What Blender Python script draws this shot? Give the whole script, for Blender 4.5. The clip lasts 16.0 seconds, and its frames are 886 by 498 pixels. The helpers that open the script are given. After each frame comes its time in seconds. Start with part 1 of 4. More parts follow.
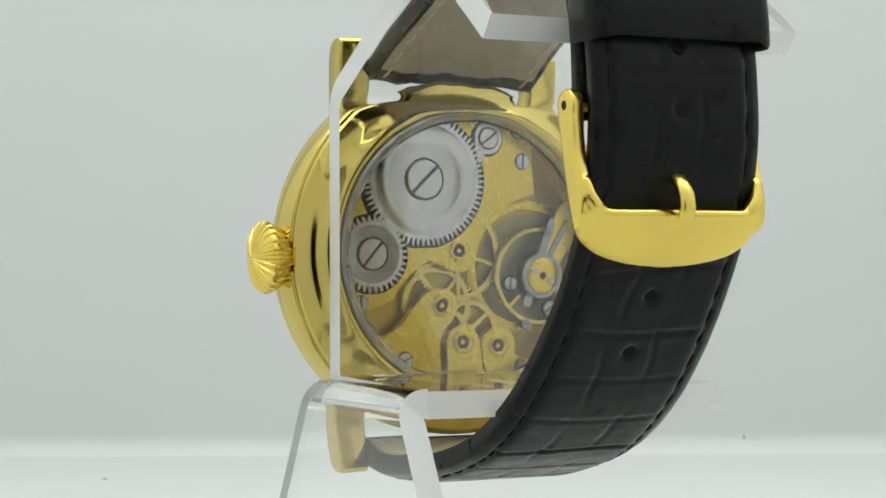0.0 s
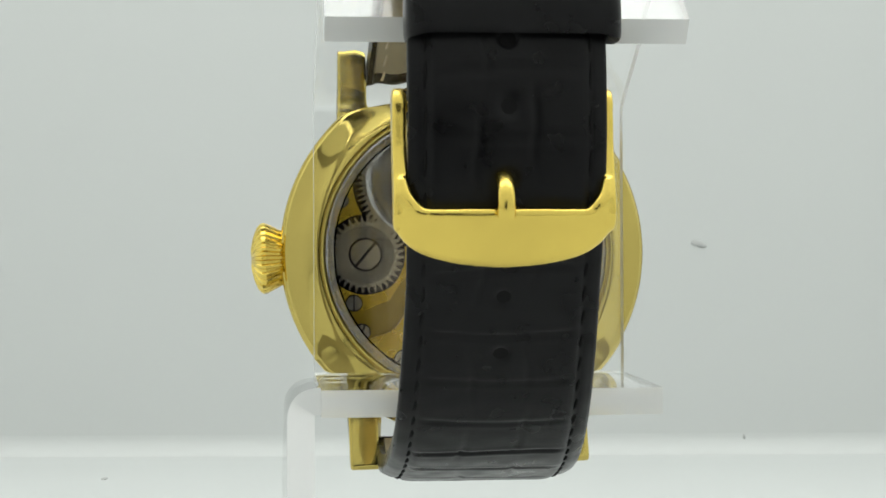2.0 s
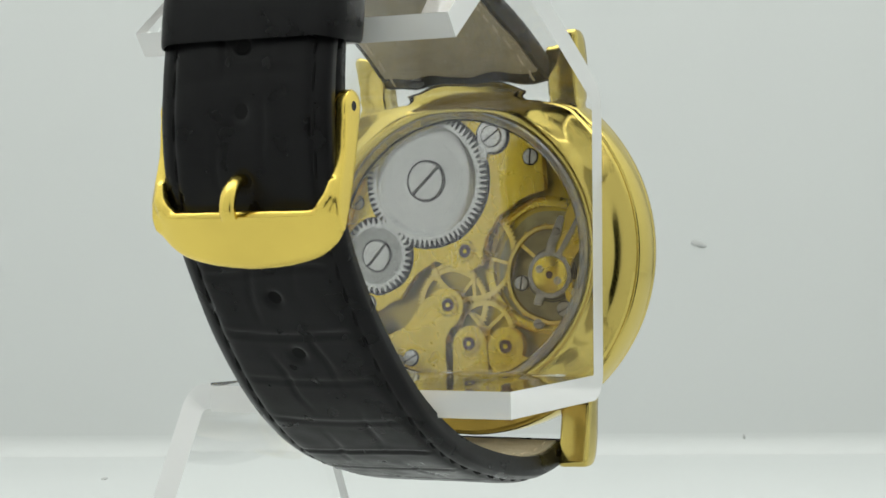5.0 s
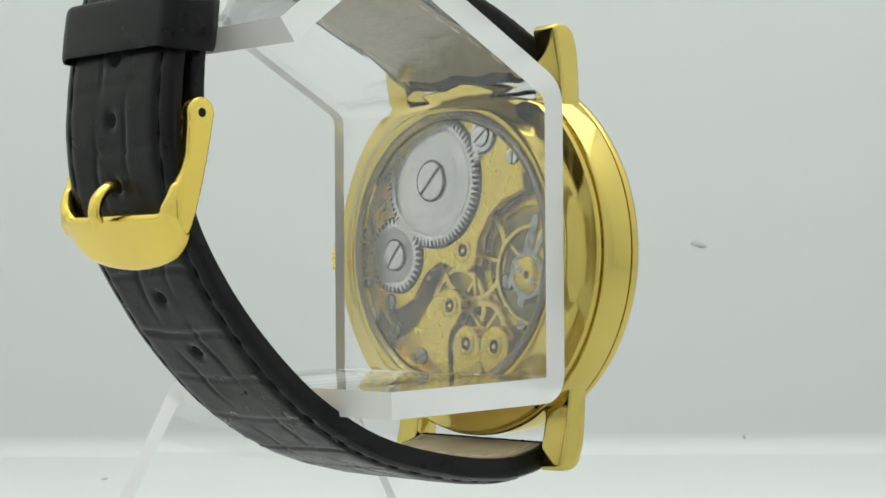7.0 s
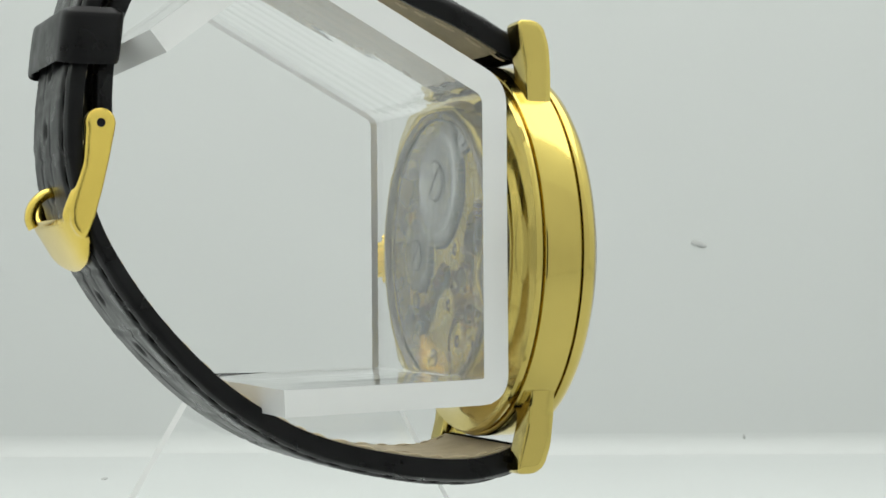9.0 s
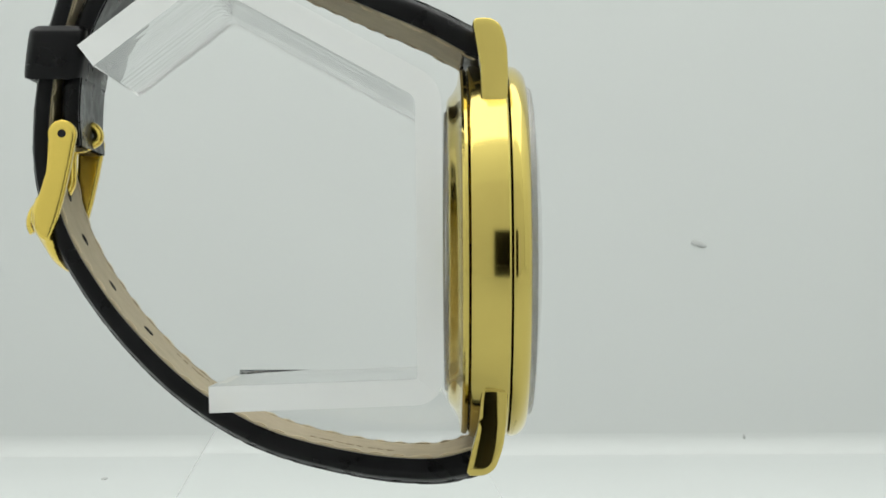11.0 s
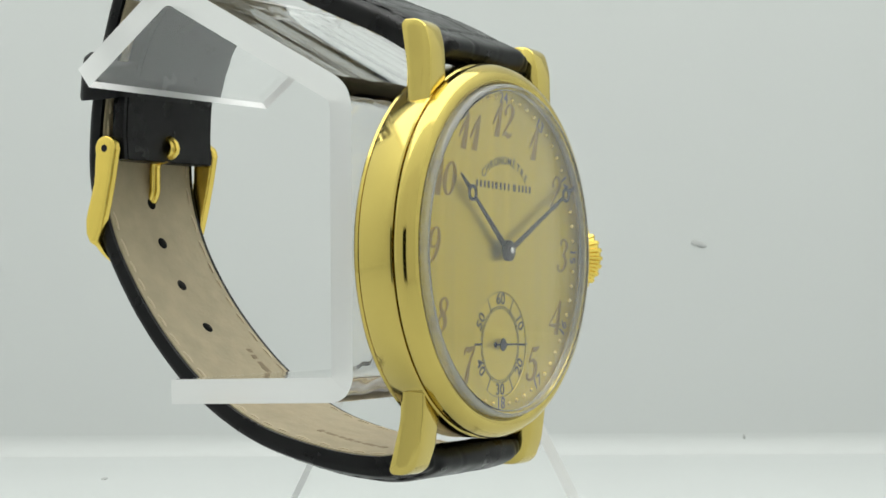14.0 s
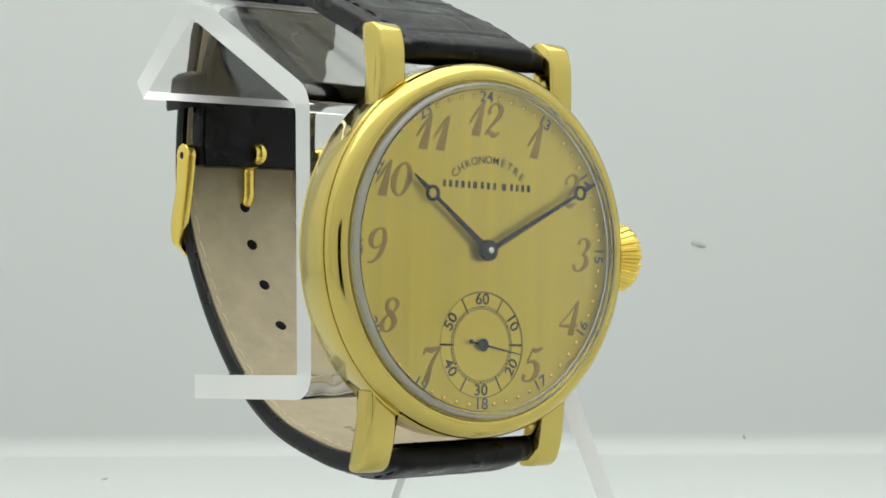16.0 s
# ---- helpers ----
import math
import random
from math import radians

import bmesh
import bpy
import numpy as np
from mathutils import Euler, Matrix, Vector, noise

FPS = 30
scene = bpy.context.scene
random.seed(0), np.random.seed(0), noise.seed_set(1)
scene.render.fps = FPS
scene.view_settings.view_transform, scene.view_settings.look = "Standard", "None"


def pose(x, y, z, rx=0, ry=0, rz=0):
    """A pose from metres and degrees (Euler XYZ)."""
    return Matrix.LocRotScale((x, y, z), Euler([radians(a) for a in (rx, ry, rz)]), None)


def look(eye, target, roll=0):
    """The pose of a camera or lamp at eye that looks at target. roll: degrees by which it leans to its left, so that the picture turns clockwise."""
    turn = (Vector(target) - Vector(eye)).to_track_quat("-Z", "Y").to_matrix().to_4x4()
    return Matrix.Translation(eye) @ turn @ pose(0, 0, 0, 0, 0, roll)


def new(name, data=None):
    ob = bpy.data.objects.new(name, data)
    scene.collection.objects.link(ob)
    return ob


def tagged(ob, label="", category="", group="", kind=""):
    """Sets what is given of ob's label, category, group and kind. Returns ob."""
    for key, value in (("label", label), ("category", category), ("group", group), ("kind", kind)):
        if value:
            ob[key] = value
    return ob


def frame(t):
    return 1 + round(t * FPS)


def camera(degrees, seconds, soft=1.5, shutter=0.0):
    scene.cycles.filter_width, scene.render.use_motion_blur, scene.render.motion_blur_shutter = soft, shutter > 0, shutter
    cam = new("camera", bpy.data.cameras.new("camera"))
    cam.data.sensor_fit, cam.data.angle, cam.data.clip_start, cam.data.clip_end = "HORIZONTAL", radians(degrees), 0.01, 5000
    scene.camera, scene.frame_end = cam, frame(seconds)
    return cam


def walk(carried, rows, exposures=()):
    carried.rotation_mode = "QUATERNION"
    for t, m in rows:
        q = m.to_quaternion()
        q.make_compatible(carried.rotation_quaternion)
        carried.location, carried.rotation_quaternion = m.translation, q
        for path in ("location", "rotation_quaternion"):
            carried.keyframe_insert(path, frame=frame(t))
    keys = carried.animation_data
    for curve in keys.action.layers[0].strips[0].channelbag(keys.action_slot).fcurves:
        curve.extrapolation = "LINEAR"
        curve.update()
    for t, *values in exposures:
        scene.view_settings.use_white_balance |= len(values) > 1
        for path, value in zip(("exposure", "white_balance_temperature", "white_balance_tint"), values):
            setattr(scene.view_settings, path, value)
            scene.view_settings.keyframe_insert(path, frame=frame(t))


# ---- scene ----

# ================= camera: it stands still in front of the turntable =================
cam = camera(24.82, 16.0, soft=1.6)
CAM_POSE = Matrix.Translation((0, -0.25, 0)) @ pose(0, 0, 0, 90.99, 0, 0.317) @ pose(0, 0, 0, 0, 0, -0.256)
walk(cam, [(0, CAM_POSE), (16, CAM_POSE)], exposures=[(0, 0.0, 6500, 10), (16, 0.0, 6500, 10)])

# ================= light: a white light tent with a lamp panel under its roof =================
world = bpy.data.worlds.new("world")
scene.world = world
world.use_nodes = True
world.node_tree.nodes["Background"].inputs[0].default_value = (0.9, 0.95, 1.0, 1)
world.node_tree.nodes["Background"].inputs[1].default_value = 0.25


def area_lamp(name, sx, sy, watts, m, colour):
    la = bpy.data.lights.new(name, "AREA")
    la.shape, la.size, la.size_y, la.energy, la.color = "RECTANGLE", sx, sy, watts, colour
    ob = new(name, la)
    ob.matrix_basis = m
    return ob


area_lamp("tent_lamp_roof", 0.82, 0.50, 2.85, look((0, 0.06, 0.505), (0, 0.06, 0)), (1.0, 1.0, 0.97))

MM = 0.001
TURN0, SPEED = 206.77, -10.534          # the turntable: degrees at the start, degrees a second
CASE = pose(-0.0013, 0, 0.004, 0, 1.7, 0)   # the watch head sits a little askew on its stand
INNER = CASE @ pose(0, -0.0015, 0)          # the movement, sunk behind the back crystal


# ================= materials =================
def material(name, colour, metal=0.0, rough=0.5, spec=0.5, vary=0.0, scale=200.0, bump=0.0, bump_scale=800.0,
             stretch=(1, 1, 1), rough_vary=0.0, colour2=None, coat=0.0):
    m = bpy.data.materials.new(name)
    m.use_nodes = True
    nt = m.node_tree
    b = nt.nodes["Principled BSDF"]
    b.inputs["Base Color"].default_value = (*colour, 1)
    b.inputs["Metallic"].default_value = metal
    b.inputs["Roughness"].default_value = rough
    b.inputs["Specular IOR Level"].default_value = spec
    b.inputs["Coat Weight"].default_value = coat
    tex = nt.nodes.new("ShaderNodeTexCoord")
    mp = nt.nodes.new("ShaderNodeMapping")
    mp.inputs["Scale"].default_value = stretch
    nt.links.new(tex.outputs["Object"], mp.inputs[0])
    if vary > 0 or colour2:
        n = nt.nodes.new("ShaderNodeTexNoise")
        n.inputs["Scale"].default_value = scale
        n.inputs["Detail"].default_value = 6
        nt.links.new(mp.outputs[0], n.inputs["Vector"])
        mix = nt.nodes.new("ShaderNodeMix")
        mix.data_type = "RGBA"
        mix.inputs[6].default_value = (*[c * (1 - vary) for c in colour], 1)
        mix.inputs[7].default_value = (*(colour2 or [min(1, c * (1 + vary)) for c in colour]), 1)
        ramp = nt.nodes.new("ShaderNodeMapRange")
        ramp.inputs[1].default_value, ramp.inputs[2].default_value = 0.32, 0.68
        nt.links.new(n.outputs[0], ramp.inputs[0])
        nt.links.new(ramp.outputs[0], mix.inputs[0])
        nt.links.new(mix.outputs[2], b.inputs["Base Color"])
        if rough_vary:
            mr = nt.nodes.new("ShaderNodeMapRange")
            mr.inputs[3].default_value, mr.inputs[4].default_value = rough - rough_vary, rough + rough_vary
            nt.links.new(ramp.outputs[0], mr.inputs[0])
            nt.links.new(mr.outputs[0], b.inputs["Roughness"])
    if bump > 0:
        n2 = nt.nodes.new("ShaderNodeTexNoise")
        n2.inputs["Scale"].default_value = bump_scale
        n2.inputs["Detail"].default_value = 5
        nt.links.new(mp.outputs[0], n2.inputs["Vector"])
        bp = nt.nodes.new("ShaderNodeBump")
        bp.inputs["Strength"].default_value = bump
        bp.inputs["Distance"].default_value = 0.0002
        nt.links.new(n2.outputs[0], bp.inputs["Height"])
        nt.links.new(bp.outputs[0], b.inputs["Normal"])
    return m


def glass(name, ior, colour=(1, 1, 1), rough=0.0):
    m = material(name, colour, 0, rough)
    b = m.node_tree.nodes["Principled BSDF"]
    b.inputs["Transmission Weight"].default_value = 1.0
    b.inputs["IOR"].default_value = ior
    return m


GOLD = material("polished_gold", (0.60, 0.475, 0.135), 1, 0.12, vary=0.04, scale=120, rough_vary=0.03)
GOLD_SOFT = material("satin_gold", (0.84, 0.63, 0.14), 1, 0.22, vary=0.05, scale=150, bump=0.03, bump_scale=3000)
GILT = material("gilt_brass", (0.90, 0.67, 0.085), 1, 0.27, vary=0.03, scale=400, bump=0.015, bump_scale=5000, rough_vary=0.03)
# the bridges' gilt, darkened to paint shade on the plate below them
GILT_SHADED = material("gilt_brass_shaded", (0.60, 0.44, 0.06), 1, 0.36, vary=0.08, scale=400, bump=0.03, bump_scale=5000)
DIAL = material("brushed_gilt_dial", (0.64, 0.50, 0.08), 1, 0.40, vary=0.07, scale=170, bump=0.10, bump_scale=600, stretch=(6, 6, 0.12))
SUBDIAL = material("sunk_gilt_dial", (0.70, 0.55, 0.09), 1, 0.42, vary=0.03, scale=300, bump=0.05, bump_scale=4000)
STEEL = material("polished_steel", (0.66, 0.66, 0.645), 1, 0.20, vary=0.04, scale=300, bump=0.015, bump_scale=3000)
# needles and hairspring; also paints shade round wheels and in screw slots
STEEL_DARK = material("blued_steel_and_shade", (0.022, 0.021, 0.028), 1, 0.30, vary=0.2, scale=500)
STEEL_GREY = material("dull_steel", (0.42, 0.42, 0.41), 1, 0.24, vary=0.08, scale=400)
PIT_SHADE = material("shaded_pit_brass", (0.40, 0.34, 0.15), 1, 0.42, vary=0.15, scale=600)
RUBY = material("dark_ruby", (0.10, 0.03, 0.05), 0, 0.12)
NUMERAL = material("brown_gold_relief", (0.30, 0.20, 0.05), 1, 0.34, vary=0.12, scale=500)
INK = material("black_ink", (0.045, 0.035, 0.015), 0, 0.5)
STAMP = material("brown_stamp", (0.26, 0.20, 0.12), 0, 0.7)
INK_BLUE = material("violet_black_ink", (0.06, 0.05, 0.11), 0, 0.5)
LEATHER = material("black_leather", (0.0035, 0.0035, 0.004), 0, 0.32, spec=0.19, vary=0.3, scale=300, bump=0.05, bump_scale=2500, rough_vary=0.08)
LINING = material("beige_leather", (0.45, 0.385, 0.255), 0, 0.7, vary=0.08, scale=320, bump=0.5, bump_scale=1500)
THREAD = material("black_thread_and_holes", (0.006, 0.006, 0.006), 0, 0.8, spec=0.15)
THREAD_TAN = material("tan_thread", (0.62, 0.54, 0.38), 0, 0.7)
ACRYLIC = glass("clear_acrylic", 1.49, (0.997, 1.0, 0.998))
CRYSTAL = glass("watch_crystal", 1.5)
CRYSTAL_RIM = glass("frosted_crystal_rim", 1.5, (0.9, 0.9, 0.88), 0.25)
CRYSTAL_RIM.node_tree.nodes["Principled BSDF"].inputs["Transmission Weight"].default_value = 0.78
# partly white, painting in the light that the clear sheet pipes to its edges
ACRYLIC_EDGE = glass("acrylic_edge_piped_light", 1.49, (0.99, 1.0, 0.995), 0.25)
ACRYLIC_EDGE.node_tree.nodes["Principled BSDF"].inputs["Transmission Weight"].default_value = 0.30
BACKDROP = material("pale_grey_backdrop", (0.56, 0.58, 0.575), 0, 0.9, vary=0.015, scale=5, bump=0.02, bump_scale=900)
TENT = material("white_tent_fabric", (0.84, 0.86, 0.845), 0, 0.9, vary=0.015, scale=6, bump=0.02, bump_scale=900)
FLAP = material("pale_flap_fabric", (0.76, 0.77, 0.76), 0, 0.9, vary=0.03, scale=8, bump=0.03, bump_scale=900)
TENT_FLOOR = material("white_floor_board", (0.56, 0.585, 0.58), 0, 0.6, vary=0.012, scale=9)
DARK_HOOD = material("dark_hood", (0.02, 0.02, 0.02), 0, 0.9)
DUST = material("grey_dust", (0.46, 0.47, 0.465), 0, 0.9)


# ================= helpers for meshes; all lengths below are millimetres =================
def part(name, bm, mat, parent=None, label="", m=None, sharp=35, scale=MM):
    bmesh.ops.scale(bm, vec=(scale,) * 3, verts=bm.verts)
    bmesh.ops.recalc_face_normals(bm, faces=bm.faces)
    me = bpy.data.meshes.new(name)
    bm.to_mesh(me)
    bm.free()
    for one in (mat if isinstance(mat, tuple) else (mat,)):
        me.materials.append(one)
    me.polygons.foreach_set("use_smooth", [True] * len(me.polygons))
    me.set_sharp_from_angle(angle=radians(sharp))
    ob = new(name, me)
    if parent:
        ob.parent = parent
    if m:
        ob.matrix_basis = m
    if label:
        tagged(ob, label)
    return ob


def lathe(profile, n=96, bm=None, close=True, cx=0, cz=0):
    """A ring turned round the y axis from (radius, y) points; radius 0 closes on the axis."""
    bm = bm or bmesh.new()
    rings = []
    for r, y in profile:
        if r < 1e-6:
            rings.append([bm.verts.new((cx, y, cz))])
        else:
            rings.append([bm.verts.new((cx + r * math.cos(2 * math.pi * i / n), y, cz + r * math.sin(2 * math.pi * i / n))) for i in range(n)])
    pairs = list(zip(rings, rings[1:]))
    if close and len(rings[0]) > 1 and len(rings[-1]) > 1:
        pairs.append((rings[-1], rings[0]))
    for a, b in pairs:
        for i in range(n):
            j = (i + 1) % n
            q = [a[i % len(a)], a[j % len(a)], b[j % len(b)], b[i % len(b)]]
            q = [v for k, v in enumerate(q) if v not in q[:k]]
            if len(q) > 2:
                bm.faces.new(q)
    return bm


def plate(outline, y0, y1, bm=None, chamfer=0.0):
    """A flat plate: an outline of (x, z) points, between y0 (front) and y1 (back), its back edge chamfered."""
    bm = bm or bmesh.new()
    a = [bm.verts.new((x, y0, z)) for x, z in outline]
    b = [bm.verts.new((x, y1, z)) for x, z in outline]
    n = len(outline)
    for i in range(n):
        bm.faces.new((a[i], a[(i + 1) % n], b[(i + 1) % n], b[i]))
    fa, fb = bm.faces.new(a), bm.faces.new(b)
    if chamfer:
        es = list(fb.edges)
        bmesh.ops.bevel(bm, geom=es, offset=chamfer, segments=2, affect="EDGES", clamp_overlap=True)
    return bm


def box(bm, x0, x1, y0, y1, z0, z1, bevel=0.0):
    r = bmesh.ops.create_cube(bm, size=1)
    for v in r["verts"]:
        v.co = ((x0 + x1) / 2 + v.co.x * (x1 - x0), (y0 + y1) / 2 + v.co.y * (y1 - y0), (z0 + z1) / 2 + v.co.z * (z1 - z0))
    if bevel:
        es = list({e for v in r["verts"] for e in v.link_edges})
        bmesh.ops.bevel(bm, geom=es, offset=bevel, segments=2, affect="EDGES")
    return bm


def smooth_line(pts, step):
    """A Catmull-Rom line through the points, in even steps."""
    P = [Vector(p) for p in pts]
    P = [2 * P[0] - P[1]] + P + [2 * P[-1] - P[-2]]
    fine = []
    for i in range(1, len(P) - 2):
        for k in range(24):
            t = k / 24
            a, b, c, d = P[i - 1:i + 3]
            fine.append(0.5 * (2 * b + (c - a) * t + (2 * a - 5 * b + 4 * c - d) * t * t + (3 * b - a - 3 * c + d) * t ** 3))
    fine.append(P[-2])
    out, acc = [fine[0]], 0.0
    for a, b in zip(fine, fine[1:]):
        acc += (b - a).length
        if acc >= step:
            out.append(b)
            acc = 0.0
    return out


def tube(pts, r, n=10, bm=None, flat=1.0):
    bm = bm or bmesh.new()
    rings = []
    for i, p in enumerate(pts):
        d = (pts[min(i + 1, len(pts) - 1)] - pts[max(i - 1, 0)]).normalized()
        u = Vector((1, 0, 0)) if abs(d.x) < 0.9 else Vector((0, 1, 0))
        w = d.cross(u).normalized()
        u = w.cross(d).normalized()
        rr = r[i] if isinstance(r, (list, tuple)) else r
        rings.append([bm.verts.new(p + rr * (math.cos(2 * math.pi * k / n) * u + flat * math.sin(2 * math.pi * k / n) * w)) for k in range(n)])
    for a, b in zip(rings, rings[1:]):
        for k in range(n):
            bm.faces.new((a[k], a[(k + 1) % n], b[(k + 1) % n], b[k]))
    bm.faces.new(rings[0])
    bm.faces.new(rings[-1])
    return bm


def circle(cx, cz, r, a0=0, a1=360, n=24):
    k = n if abs(a1 - a0) >= 360 else n - 1
    return [(cx + r * math.cos(radians(a0 + (a1 - a0) * i / k)), cz + r * math.sin(radians(a0 + (a1 - a0) * i / k))) for i in range(n)]


def rounded(pts, r, n=4):
    """An outline with its corners rounded."""
    out = []
    m = len(pts)
    for i in range(m):
        a, b, c = Vector(pts[i - 1]), Vector(pts[i]), Vector(pts[(i + 1) % m])
        d = min(r, (a - b).length * 0.45, (c - b).length * 0.45)
        p, q = b + (a - b).normalized() * d, b + (c - b).normalized() * d
        for k in range(n + 1):
            t = k / n
            out.append(tuple((1 - t) ** 2 * p + 2 * t * (1 - t) * b + t * t * q))
    return out


# ================= the light tent =================
def tent():
    z0, z1, y0, y1, w = -50, 520, -195, 340, 420
    def wall(name, dims, mat, label, cat):
        return tagged(part(name, box(bmesh.new(), *dims), mat), label, cat, kind="structure")
    wall("floor", (-w - 10, w + 10, y0 - 6, y1 + 10, z0 - 12, z0), TENT_FLOOR, "smooth white board floor of a light tent", "floor")
    wall("wall_back", (-w, w, y1, y1 + 8, z0, z1), BACKDROP, "plain pale grey-white fabric backdrop", "wall")
    wall("wall_left", (-w - 8, -w, y0, y1, z0, z1), TENT, "plain white fabric side wall of the tent", "wall")
    wall("wall_right", (w, w + 8, y0, y1, z0, z1), TENT, "plain white fabric side wall of the tent", "wall")
    wall("ceiling", (-w - 8, w + 8, y0 - 8, y1 + 8, z1, z1 + 8), TENT, "white fabric roof of the light tent", "ceiling")
    ya, yb, hx, hz, zf = y0, y0 - 6, 32, 42, 170
    bm = bmesh.new()
    box(bm, -w, -hx, yb, ya, z0, zf)
    box(bm, hx, w, yb, ya, z0, zf)
    box(bm, -hx, hx, yb, ya, hz, zf)
    tagged(part("wall_front", bm, FLAP), "pale fabric front flap with a camera opening", "wall", kind="structure")
    wall("wall_front_upper", (-w, w, yb, ya, zf, z1), TENT, "plain white fabric above the front flap", "wall")
    # unseen dark hood added behind the opening, for the camera's dark reflection
    bm = bmesh.new()
    yc = yb - 130
    box(bm, -hx - 48, hx + 48, yc - 4, yc, z0, hz + 44)
    for sx in (1, -1):
        box(bm, min(sx * (hx + 40), sx * (hx + 48)), max(sx * (hx + 40), sx * (hx + 48)), yc, yb, z0, hz + 44)
    box(bm, -hx - 40, hx + 40, yc, yb, hz + 38, hz + 44)
    box(bm, -hx - 40, hx + 40, yc, yb - 6, z0 - 6, z0)
    tagged(part("dark_reflection_hood", bm, DARK_HOOD), "added unseen dark hood that gives the camera's dark reflection", "cloth", kind="structure")
    # the backdrop's soft bend into the floor
    bm = bmesh.new()
    r = 6
    line = [(y1 - r + r * math.sin(radians(a)), z0 + r - r * math.cos(radians(a))) for a in range(0, 91, 9)]
    rows = [[bm.verts.new((x, y, z)) for y, z in line + [(y1 + 2, z0 - 2)]] for x in (-w, w)]
    for k in range(len(rows[0])):
        j = (k + 1) % len(rows[0])
        bm.faces.new((rows[0][k], rows[0][j], rows[1][j], rows[1][k]))
    tagged(part("backdrop_bend", bm, BACKDROP), "soft bend of the backdrop into the floor", "backdrop", kind="structure")


# ================= the acrylic stand =================
def ribbon(centre, thick, xa, xb, crease=None):
    """A bent sheet: a line of (y, z), given a thickness, and drawn out from xa to xb."""
    n = len(centre)
    up, lo = [], []
    for i in range(n):
        d = (Vector(centre[min(i + 1, n - 1)]) - Vector(centre[max(i - 1, 0)])).normalized()
        nn = Vector((-d.y, d.x)) * thick / 2
        up.append(Vector(centre[i]) + nn)
        lo.append(Vector(centre[i]) - nn)
    loop = up + lo[::-1]
    bm = bmesh.new()
    m = len(loop)
    cols = []
    nx = 46
    for c in range(nx + 1):
        x = xa + (xb - xa) * c / nx
        col = []
        for k, p in enumerate(loop):
            i = k if k < n else m - 1 - k
            bent = min(1.0, crease[i]) if crease else 0.0
            w = 0.05 * bent * noise.noise(Vector((x * 0.55, i * 0.9, 3.1))) + 0.03 * bent * noise.noise(Vector((x * 1.7, i * 1.3, 7.7)))
            mid = Vector(centre[i])
            q = p + (p - mid).normalized() * w
            col.append(bm.verts.new((x, q.x, q.y)))
        cols.append(col)
    for ca, cb in zip(cols, cols[1:]):
        for i in range(m):
            f = bm.faces.new((ca[i], ca[(i + 1) % m], cb[(i + 1) % m], cb[i]))
            if i in (n - 1, m - 1):
                f.material_index = 1
    a, b = cols[0], cols[-1]
    for i in range(n - 1):
        for s in (a, b):
            bm.faces.new((s[i], s[i + 1], s[m - 2 - i], s[m - 1 - i])).material_index = 1
    return bm


def bend(pts, r, n=8):
    out = [pts[0]]
    for a, b, c in zip(pts, pts[1:], pts[2:]):
        a, b, c = Vector(a), Vector(b), Vector(c)
        p, q = b + (a - b).normalized() * r, b + (c - b).normalized() * r
        out += [tuple((1 - t) ** 2 * p + 2 * t * (1 - t) * b + t * t * q) for t in [k / n for k in range(n + 1)]]
    return out + [pts[-1]]


def stand():
    top = new("display_stand")
    tagged(top, "clear bent acrylic watch stand holding a wristwatch upright", "stand")
    line = bend([(28.3, -13.1), (3.1, -12.3), (3.2, 22.3), (29.0, 36.4), (42.3, 26.2)], 1.9, 9)
    crease = [0.0] * len(line)
    for k in range(1, len(line) - 1):
        u = Vector(line[k]) - Vector(line[k - 1])
        v = Vector(line[k + 1]) - Vector(line[k])
        crease[k] = u.angle(v) * 6
    ob = part("cradle", ribbon(line, 3.0, -20.4, 17.5, crease), (ACRYLIC, ACRYLIC_EDGE), top, "clear acrylic sheet bent round the strap")
    ob.visible_shadow = False
    # the leg: the shelf's sheet bent down and spreading towards the floor
    path = bend([(17.52, -12.8), (19.7, -12.8), (20.2, -50)], 2.0)
    bm = bmesh.new()
    rows = []
    n = len(path)
    for i in range(n):
        d = (Vector(path[min(i + 1, n - 1)]) - Vector(path[max(i - 1, 0)])).normalized()
        nn = Vector((-d.y, d.x)) * 1.5
        drop = max(0.0, -13.5 - path[i][1])
        ya, yb = 1.8 - 0.55 * drop, 28.3 + 0.58 * drop
        u, l = Vector(path[i]) + nn, Vector(path[i]) - nn
        rows.append([bm.verts.new((u.x, ya, u.y)), bm.verts.new((u.x, yb, u.y)), bm.verts.new((l.x, yb, l.y)), bm.verts.new((l.x, ya, l.y))])
    for v in rows[-1]:
        v.co.z = -50
    for a, b in zip(rows, rows[1:]):
        for k in range(4):
            bm.faces.new((a[k], a[(k + 1) % 4], b[(k + 1) % 4], b[k])).material_index = k % 2
    bm.faces.new(rows[0])
    bm.faces.new(rows[-1])
    ob = part("leg", bm, (ACRYLIC, ACRYLIC_EDGE), top, "clear acrylic leg spreading to the floor")
    ob.visible_shadow = False
    return top


